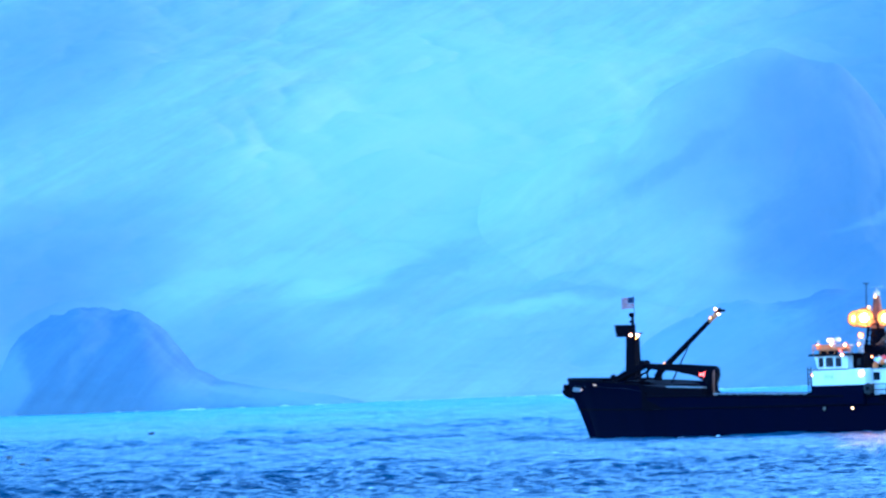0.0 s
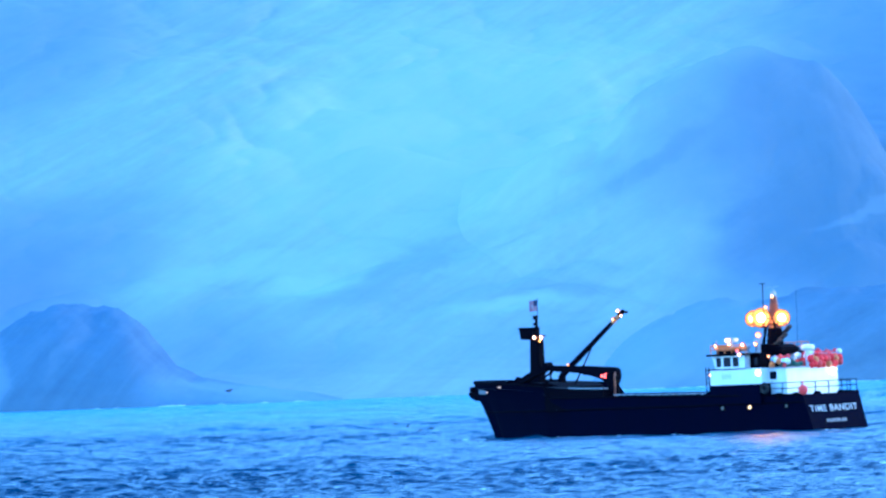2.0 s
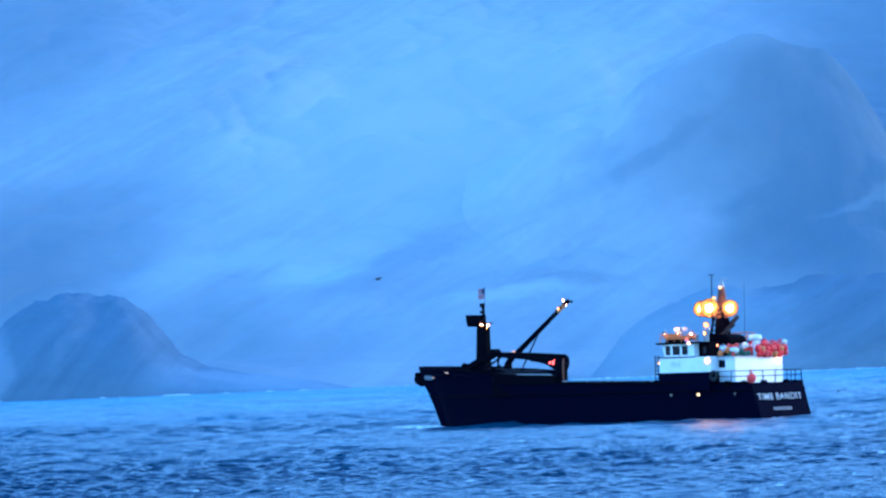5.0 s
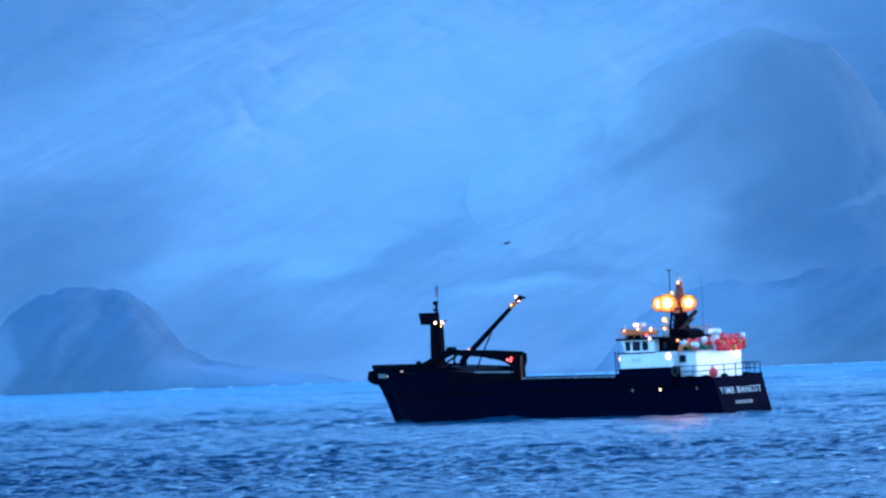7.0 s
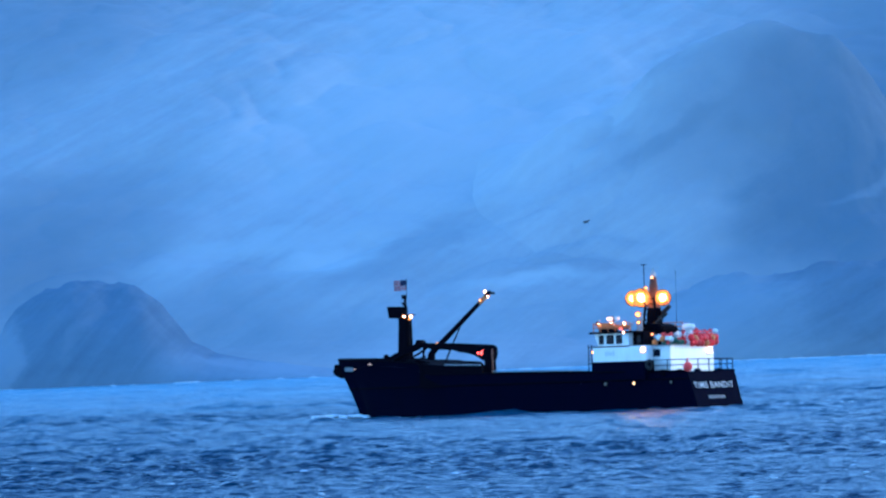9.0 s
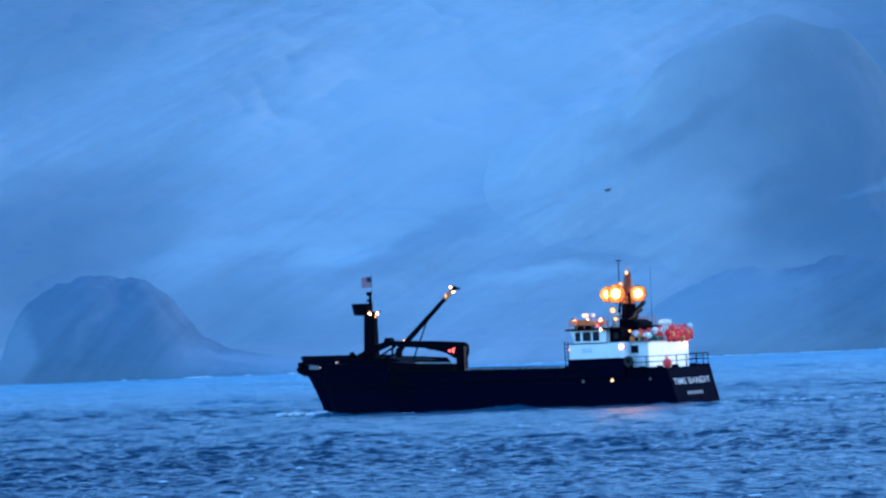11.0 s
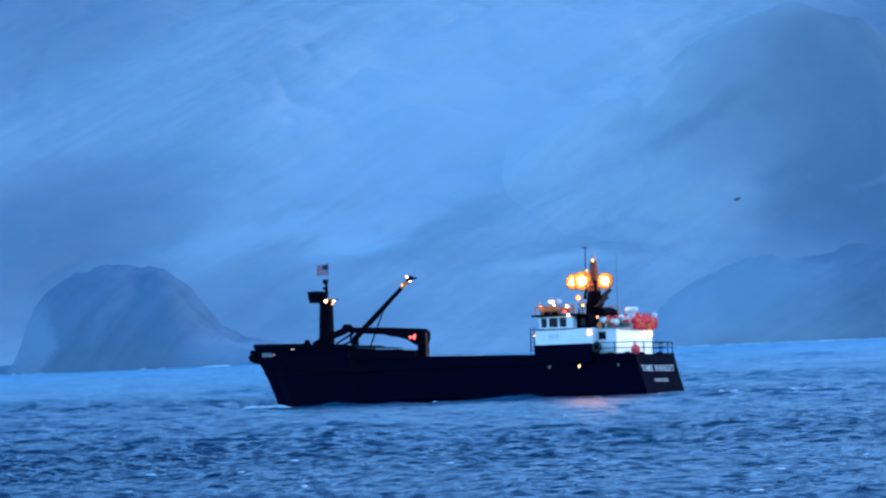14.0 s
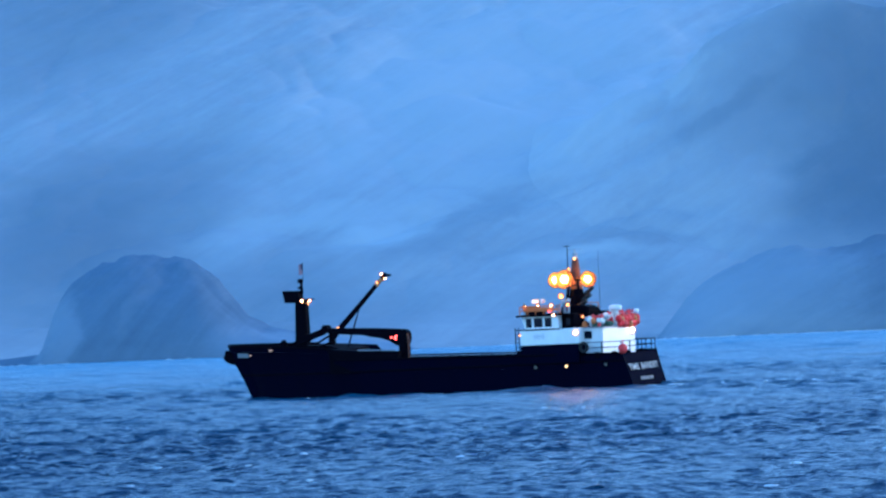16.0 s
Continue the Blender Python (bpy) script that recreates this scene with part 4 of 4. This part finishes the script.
        part("plank", bm, LAMPLIT_WOOD, house, "wooden plank on the roof rail, coloured as if lamplit")
    bm = B()
    box(bm, 6.2, 8.1, 1.6, 3.3, 5.95, 6.3, 0.12)
    part("raft_canister", bm, ORANGE, house, "orange covered life raft")
    bm = B()
    box(bm, 6.4, 7.8, 3.0, 3.5, 5.8, 6.02, 0.04)
    part("locker", bm, BLACK_STEEL, house)
    bm = B()
    rod(bm, (7.2, 2.4, 5.8), (7.2, 2.4, 6.6), 0.06, seg=8)
    box(bm, 6.7, 7.7, 2.2, 2.7, 6.6, 6.92, 0.08)
    part("radar_scanner", bm, WHITE, house, "white radar scanner on a short post")
    # Glowing panel added to make the radar scanner look brightly lit.
    bm = B()
    box(bm, 6.95, 7.55, 2.72, 2.8, 6.58, 6.94, 0.03)
    square = part("floodlight", bm, BLACK_STEEL, house, "square panel in front of the radar scanner")
    bm = B()
    box(bm, 6.99, 7.51, 2.803, 2.82, 6.62, 6.9, 0.005)
    part("lens", bm, WARM_GLOW, square, "glowing face added for the lit scanner")
    lamp_head(house, (7.0, 3.0, 6.5), 0.12, HALOGEN, (-0.35, 0.5, -0.8), label="deck lamp shining down on the roof", depth=0.1)
    for x, y, r, h in ((5.3, 2.0, 0.22, 0.75), (4.9, 2.2, 0.18, 0.9), (7.4, 2.2, 0.1, 0.85), (5.7, 2.4, 0.16, 0.5), (8.0, 3.2, 0.09, 0.9)):
        bm = B()
        rod(bm, (x, y, 5.8), (x, y, 5.8 + h), r * 0.6, seg=8)
        ball(bm, (x, y, 5.8 + h), r)
        part("vent", bm, GREY, house, "grey vent on the wheelhouse roof")
    lamp_head(house, (6.1, 2.6, 6.4), 0.17, HALOGEN, (-0.3, 0.9, 0.1), label="searchlight burning warm white")
    # Next two lamps are added for orange light among the roof gear.
    lamp_head(house, (7.75, 3.4, 6.35), 0.11, SODIUM_DIM, (-0.2, 0.9, 0.1), label="orange lamp added on the roof rail")
    lamp_head(house, (4.65, 2.9, 6.4), 0.13, SODIUM_DIM, (-0.2, 0.9, 0.1), label="orange lamp added behind the wheelhouse")
    lamp_head(house, (5.9, 3.4, 6.05), 0.13, RED_LAMP, (0, 1, 0.1), label="red port sidelight")
    return house


def build_stack(vessel):
    stack = new("funnel_mast")
    stack.parent = vessel
    tagged(stack, "black funnel and mast with floodlights")
    bm = B()
    prism(bm, [(4.15, 4.6), (3.8, 5.7), (3.75, 6.05), (4.3, 6.3), (5.95, 6.4), (6.1, 5.8), (6.2, 4.6)], -1.1, 1.1)
    bmesh.ops.bevel(bm, geom=list(bm.edges), offset=0.1, segments=2, affect="EDGES")
    part("funnel", bm, BLACK_STEEL, stack)
    bm = B()
    rod(bm, (5.15, 0, 6.2), (5.15, 0, 7.5), 0.62, 0.5, seg=14)
    mast = part("mast", bm, BLACK_STEEL, stack, "black tapered mast")
    # Orange here imitates the floodlights' glow on the mast.
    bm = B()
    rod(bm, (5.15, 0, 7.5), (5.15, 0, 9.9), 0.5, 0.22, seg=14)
    part("upper_mast", bm, LAMPLIT_ORANGE, mast, "upper mast coloured orange-brown for the floodlights' glow")
    bm = B()
    for dx in (-0.35, 0.55):
        rod(bm, (5.15 + dx * 1.4, 0.5, 6.2), (5.15 + dx * 0.6, 0.3, 8.3), 0.09, seg=8)
    for z in (6.6, 7.0, 7.4, 7.8):
        rod(bm, (4.7, 0.45, z), (5.8, 0.45, z), 0.045, seg=6)
    part("mast_ladder", bm, BLACK_STEEL, mast)
    for a, b in (((4.85, 0.2, 6.5), (3.95, 0.2, 7.05)), ((4.85, -0.3, 6.9), (3.95, -0.3, 7.6)), ((4.85, 0.6, 6.2), (4.1, 0.6, 6.62))):
        part("exhaust_pipe", rod(B(), a, b, 0.17, 0.15, seg=12), RUBBER, stack, "black sloping exhaust pipe")
    bm = B()
    box(bm, 3.6, 7.0, 0.3, 0.42, 8.1, 8.22, 0.02)
    part("lamp_crossarm", bm, BLACK_STEEL, mast)
    for x, z, r in ((6.45, 8.24, 0.58), (5.72, 8.26, 0.7), (3.85, 8.2, 0.6)):
        flood(mast, (x, 0.8, z), r, (-0.6, 0.78, -0.1))
    lamp_head(mast, (6.1, 0.75, 7.05), 0.22, SODIUM_DIM, (-0.45, 0.85, -0.3), label="floodlight burning orange")
    lamp_head(mast, (5.5, 0.5, 9.0), 0.12, SODIUM_DIM, (-0.4, 0.9, 0), label="small orange mast lamp")
    bm = B()
    rod(bm, (5.15, 0, 9.8), (5.15, 0, 10.15), 0.24, 0.2, seg=10)
    rod(bm, (5.15, 0, 10.15), (5.15, 0, 10.4), 0.05, seg=6)
    top = part("masthead", bm, GREY, mast, "grey masthead with a navigation lamp")
    bm = B()
    ball(bm, (5.1, 0.22, 9.75), 0.1)
    part("navigation_lamp", bm, HALOGEN_DIM, top)
    bm = B()
    box(bm, 4.6, 5.7, -0.05, 0.05, 10.42, 10.46)
    part("radar_bar", bm, GREY, top, "thin white radar bar")
    bm = B()
    rod(bm, (5.35, 1.0, 5.8), (5.3, 1.0, 10.7), 0.05, 0.035, seg=6)
    box(bm, 5.1, 5.55, 0.95, 1.05, 10.66, 10.72)
    part("whip_antenna", bm, BLACK_STEEL, stack, "tall thin antenna pole")
    bm = B()
    rod(bm, (3.6, -0.6, 6.0), (3.55, -0.6, 10.2), 0.016, 0.01, seg=5)
    part("whip_antenna", bm, BLACK_STEEL, stack, "thin whip antenna")
    return stack


def build_after_gear(vessel):
    # heap of red fishing buoys on the after roof
    rnd = random.Random(7)
    for i in range(44):
        u = i / 43
        x, y = 2.15 + rnd.uniform(-0.25, 0.8), 0.6 - 3.9 * u + rnd.uniform(-0.2, 0.2)
        z = 4.92 + rnd.choice((0, 0.22, 0.42, 0.6))
        bm = B()
        r = rnd.uniform(0.17, 0.31)
        ball(bm, (x, y, z), r, rnd.uniform(0.8, 1.15), 12)
        rod(bm, (x, y, z + r * 0.9), (x, y, z + r * 1.3), 0.05, seg=6)
        mat = WHITE if i in (7, 15, 29) else (PINK if i % 4 == 1 else RED)
        part("buoy", bm, mat, vessel, "white fishing float" if mat is WHITE else "red inflated fishing buoy", smooth=True)
    bm = B()
    for y in (0.8, -3.0):
        for x in (1.85, 3.1):
            rod(bm, (x, y, 4.66), (x, y, 5.6), 0.035, seg=6)
    for x in (1.85, 3.1):
        for z in (5.1, 5.55):
            rod(bm, (x, 0.8, z), (x, -3.0, z), 0.025, seg=6)
    part("buoy_rack", bm, GREY, vessel, "grey pipe rack round the buoys")
    for i in range(16):
        bm = B()
        y, z = 0.3 - 3.3 * (i % 8) / 7 + rnd.uniform(-0.15, 0.15), 4.82 + 0.36 * (i // 8) + rnd.uniform(-0.08, 0.1)
        r = rnd.uniform(0.2, 0.28)
        ball(bm, (1.72, y, z), r, 1.15, 12)
        rod(bm, (1.78, y, z + r), (1.84, y, z + r + 0.12), 0.03, seg=5)
        part("buoy", bm, (RED, RED, PINK, RED, ORANGE)[i % 5], vessel, "red inflated fishing buoy hung on the rack", smooth=True)
    bm = B()
    ball(bm, (1.75, -2.95, 5.62), 0.22, 1.0, 12)
    rod(bm, (1.85, -2.95, 5.3), (1.78, -2.95, 5.5), 0.03, seg=6)
    part("float", bm, WHITE, vessel, "white float tied on the corner of the rack", smooth=True)
    # satellite dome
    bm = B()
    rod(bm, (2.0, 0.3, 4.66), (2.0, 0.3, 5.85), 0.2, 0.24, seg=12)
    dome = part("dome_post", bm, WHITE, vessel)
    bm = B()
    rod(bm, (2.0, 0.3, 5.8), (2.0, 0.3, 6.1), 0.44, 0.48, seg=18)
    ball(bm, (2.0, 0.3, 6.1), 0.48, 0.28, 18)
    ball(bm, (2.6, 0.75, 5.45), 0.27, 0.9, 14)
    part("dome_cover", bm, WHITE, dome, "white satellite dome", smooth=True)
    for i in range(18):
        bm = B()
        x, y, z = 1.95 + rnd.uniform(0, 1.55), rnd.uniform(0.9, 2.95), 4.82 + rnd.choice((0, 0.02, 0.26, 0.42)) + rnd.uniform(0, 0.06)
        r = rnd.uniform(0.13, 0.22)
        if i % 3 == 0:
            box(bm, x - r, x + r, y - r, y + r, z - 0.1, z + r, 0.04)
            part("gear_crate", bm, (GREY, GREEN, WHITE)[i // 3 % 3], vessel, "small crate of fishing gear")
        else:
            ball(bm, (x, y, z), r, 1.1, 10)
            rod(bm, (x, y, z + r * 0.9), (x, y, z + r * 1.4), 0.03, seg=5)
            part("float", bm, (WHITE, PINK, ORANGE, WHITE, GREEN)[i % 5], vessel, "small fishing float", smooth=True)
    bm = B()
    for i in range(7):
        ball(bm, (2.0 + rnd.uniform(-0.1, 1.0), 1.9 + rnd.uniform(-0.8, 0.6), 4.85 + rnd.uniform(0, 0.2)), rnd.uniform(0.22, 0.34), 0.7, 10)
    part("net_heap", bm, GREEN, vessel, "heap of green netting", smooth=True)
    bm = B()
    for i in range(4):
        ball(bm, (3.3 - i * 0.35, 2.3, 5.35 + 0.1 * (i % 2)), 0.17, 1, 10)
    part("float_string", bm, PINK, vessel, "string of pale red floats", smooth=True)
    lamp_head(vessel, (3.45, 3.0, 5.5), 0.11, HALOGEN_DIM, (-0.2, 0.9, 0), label="small warm deck lamp")
    # life ring and fender on the side
    bm = B()
    ring(bm, (2.95, 4.25, 3.28), 0.3, 0.12, Vector((0.2, 1, 0)))
    part("tyre_fender", bm, RUBBER, vessel, "black tyre fender hung on the rail", smooth=True)
    bm = B()
    ball(bm, (0.3, 3.25, 3.05), 0.34, 1.05, 16)
    rod(bm, (0.3, 3.25, 3.4), (0.3, 3.25, 3.7), 0.04, seg=6)
    part("buoy", bm, PINK, vessel, "large faded red buoy hung on the stern rail", smooth=True)
    # stern rail: posts and bars
    pts = [(3.3, 4.0), (1.75, 3.75), (0.45, 3.2), (0.4, 1.7), (0.4, 0.2), (0.4, -1.3), (0.4, -2.3), (0.45, -3.15), (1.75, -3.7), (3.3, -4.0)]
    for x, y in pts:
        bm = B()
        rod(bm, (x, y, 2.65), (x, y, 3.6), 0.035, seg=6)
        part("rail_post", bm, BLACK_STEEL, vessel)
    for z in (3.2, 3.6):
        bm = B()
        tube(bm, [(*q, z) for q in pts], 0.032)
        part("rail_bar", bm, BLACK_STEEL, vessel)
    # low pipe rail along the waist
    bm = B()
    rod(bm, (8.3, 4.3, 3.06), (16.9, 4.3, 3.2), 0.03, seg=6)
    part("waist_bar", bm, GREY, vessel)
    for x in np.linspace(8.6, 16.6, 13):
        bm = B()
        rod(bm, (x, 4.3, sheer(x)), (x, 4.3, 3.06 + (x - 8.3) * 0.0163), 0.03, seg=6)
        part("waist_post", bm, GREY, vessel)
    # dark gear on the after deck
    for x, y in ((2.2, 3.6), (1.0, 3.2), (1.2, 0.5), (1.0, -2.0)):
        bm = B()
        box(bm, x - 0.25, x + 0.25, y - 0.2, y + 0.2, 2.4, 2.9, 0.08)
        part("bollard", bm, BLACK_STEEL, vessel)


def build_vessel():
    vessel = new("fishing_vessel")
    tagged(vessel, "black steel crab fishing vessel with white deckhouse and lit lamps", "ship")
    build_hull(vessel)
    build_foremast(vessel)
    flag = build_flag(vessel)
    build_boom(vessel)
    build_crane(vessel)
    build_house(vessel)
    build_stack(vessel)
    build_after_gear(vessel)
    return vessel, flag


vessel, flag = build_vessel()


# ---- foam at the bow, along the side and astern ----
def foam_mesh(seed, n, spread, size):
    rnd = random.Random(seed)
    bm = B()
    for _ in range(n):
        u = rnd.random()
        x, y = spread(u, rnd)
        r = rnd.uniform(0.25, 1.0) ** 1.5 * size
        q = bmesh.ops.create_icosphere(bm, subdivisions=1, radius=r)
        for v in q["verts"]:
            v.co *= rnd.uniform(0.55, 1.3)
        bmesh.ops.transform(bm, verts=q["verts"], matrix=Matrix.Translation((x, y, rnd.uniform(-0.02, 0.12))) @ Matrix.Diagonal((1.6, 1.0, 0.42, 1)))
    return bm


bow_wave = part("bow_wave", foam_mesh(3, 130, lambda u, r: (35.0 - 5.2 * u ** 1.4 + r.gauss(0, 0.35), 0.4 + 3.4 * u ** 0.9 + r.gauss(0, 0.45)), 0.42), FOAM, None, smooth=True)
tagged(bow_wave, "low white foam of the bow wave", "foam", kind="stuff")
side_wash = part("side_wash", foam_mesh(5, 64, lambda u, r: (28 - 28 * u, 4.25 + r.uniform(0, 0.5)), 0.15), FOAM, None, smooth=True)
tagged(side_wash, "thin white wash along the waterline", "foam", kind="stuff")
wake = part("wake", foam_mesh(8, 170, lambda u, r: (-0.8 - 26 * u ** 1.5, r.uniform(-3.4, 3.4) * (1 - 0.2 * u)), 0.17), FOAM, None, smooth=True)
tagged(wake, "thin pale foam of the wake", "foam", kind="stuff")


def scatter(name, seed, n, place, size, label):
    rnd = random.Random(seed)
    bm = B()
    for _ in range(n):
        x, y = place(rnd)
        r = rnd.uniform(0.5, 1.0) * size(y)
        q = bmesh.ops.create_icosphere(bm, subdivisions=1, radius=r)
        for v in q["verts"]:
            v.co *= rnd.uniform(0.6, 1.3)
        bmesh.ops.transform(bm, verts=q["verts"], matrix=Matrix.Translation((x, y, 0.06)) @ Matrix.Diagonal((2.2, 0.9, 0.45, 1)))
    ob = part(name, bm, FOAM, None, smooth=True)
    return tagged(ob, label, "foam", kind="stuff")


def open_water(rnd):
    y = 130 * (700 / 130) ** rnd.random()
    return rnd.uniform(-0.14, 0.16) * y, y


whitecaps = scatter("whitecaps", 12, 130, open_water, lambda y: 0.1, "scattered small white wave crests")
breaker = scatter("surf", 31, 18, lambda r: (r.gauss(-99, 2.0), r.uniform(1655, 1662)), lambda y: 0.9, "white breaker on the rocks under the headland")
surf = scatter("surf", 21, 240, lambda r: (r.gauss(r.choice((-190, -120, -40, 60, 110, 150, 180, 210)), 26), r.uniform(1655, 1700)), lambda y: 0.8, "white line of surf along the far shore")


# ---- sea birds ----
def build_bird(span, label):
    bird = new("seabird")
    tagged(bird, label, "bird", group="sea birds over the bay")
    s = span
    bm = B()
    ball(bm, (0, 0, 0), 0.15 * s, 0.85, 10)
    bmesh.ops.transform(bm, verts=bm.verts, matrix=Matrix.Diagonal((1.9, 0.8, 0.8, 1)))
    part("body", bm, FEATHER, bird, smooth=True)
    bm = B()
    ball(bm, (0.32 * s, 0, 0.03 * s), 0.075 * s, 1, 8)
    rod(bm, (0.36 * s, 0, 0.03 * s), (0.47 * s, 0, 0.015 * s), 0.025 * s, 0.006 * s, seg=6)
    part("head", bm, FEATHER, bird)
    bm = B()
    rod(bm, (-0.22 * s, 0, 0), (-0.42 * s, 0, 0.01 * s), 0.06 * s, 0.02 * s, seg=6)
    part("tail", bm, FEATHER, bird)
    wings = []
    for side in (1, -1):
        bm = B()
        a = []
        for x, y, z in ((0.14, 0, 0), (0.16, 0.25, 0.03), (0.02, 0.52, 0.0), (-0.08, 0.5, 0), (-0.10, 0.25, 0.02), (-0.14, 0, 0)):
            a.append((x * s, side * y * s, z * s))
        lo = [bm.verts.new((x, y, z - 0.012 * s)) for x, y, z in a]
        hi = [bm.verts.new((x, y, z + 0.012 * s)) for x, y, z in a]
        for q in (((0, 1, 4, 5)), ((1, 2, 3, 4))):
            bm.faces.new([lo[i] for i in q])
            bm.faces.new([hi[i] for i in q[::-1]])
        for i in range(6):
            j = (i + 1) % 6
            bm.faces.new((lo[i], hi[i], hi[j], lo[j]))
        wings.append((side, part("wing", bm, FEATHER, bird)))
    return bird, wings


gull, gull_wings = build_bird(0.52, "dark sea bird in flapping flight")
flock = [build_bird(0.55, "dark sea bird flying low over the water") for _ in range(4)]


def beat(wings, period, phase):
    for side, wing in wings:
        rows = []
        t, k = 0.0, phase
        while t < 16.0:
            rows.append((t, pose(0, 0, 0, side * (34 if k % 2 else -22))))
            t, k = round(t + period / 2, 3), k + 1
        rows.append((16.0, pose(0, 0, 0, side * 5)))
        walk(wing, rows)


def sail(t, x, y, z, heading, trim, heel):
    return (t, pose(x, y, z, heel, -trim, 180 - heading))


SURGE = [(0, -0.3), (1.5, -0.26), (2, -0.3), (2.5, -0.08), (3.5, -0.26), (4, -0.18), (6.5, -0.06), (7, -0.2), (7.5, 0.0), (9, 0.06), (11.5, -0.04), (12, -0.1), (13.5, -0.12), (14, -0.14), (14.5, -0.22), (15.5, -0.34), (16, -0.38)]


def motions():
    rows = [sail(*r) for r in VOYAGE]
    walk(vessel, rows)
    # foam keeps to the waterline
    level = [sail(t, x, y, 0.0, h, 0, 0) for t, x, y, z, h, a, b in VOYAGE]
    for ob in (side_wash, wake):
        walk(ob, level)
    # the bow wave rises and sinks as the stem meets each sea
    walk(bow_wave, [(t, pose(0, 0, 0.14 + float(np.interp(t, *zip(*SURGE)))) @ m) for t, m in level])
    # the wind swings the flag about its pole
    walk(flag, [(t, pose(27.73, 0, 9.68, 0, 0, a)) for t, a in FLAG_SWING])
    # the sea drifts past with the wind
    for ob in (water, whitecaps):
        walk(ob, [(0.0, pose(0, 0, 0)), (16.0, pose(-4.0, -24.0, 0))])
    # one bird crosses the bay
    walk(gull, [(t, pose(x, y, z, 0, -8, 18)) for t, x, y, z in GULL])
    beat(gull_wings, 0.5, 0)
    for i, (bird, wings) in enumerate(flock):
        dx, dy, dz = FLOCK_OFFSETS[i]
        walk(bird, [(t, pose(x + dx, y + dy, z + dz, 0, 0, 58)) for t, x, y, z in FLOCK])
        beat(wings, 0.3, i)


motions()
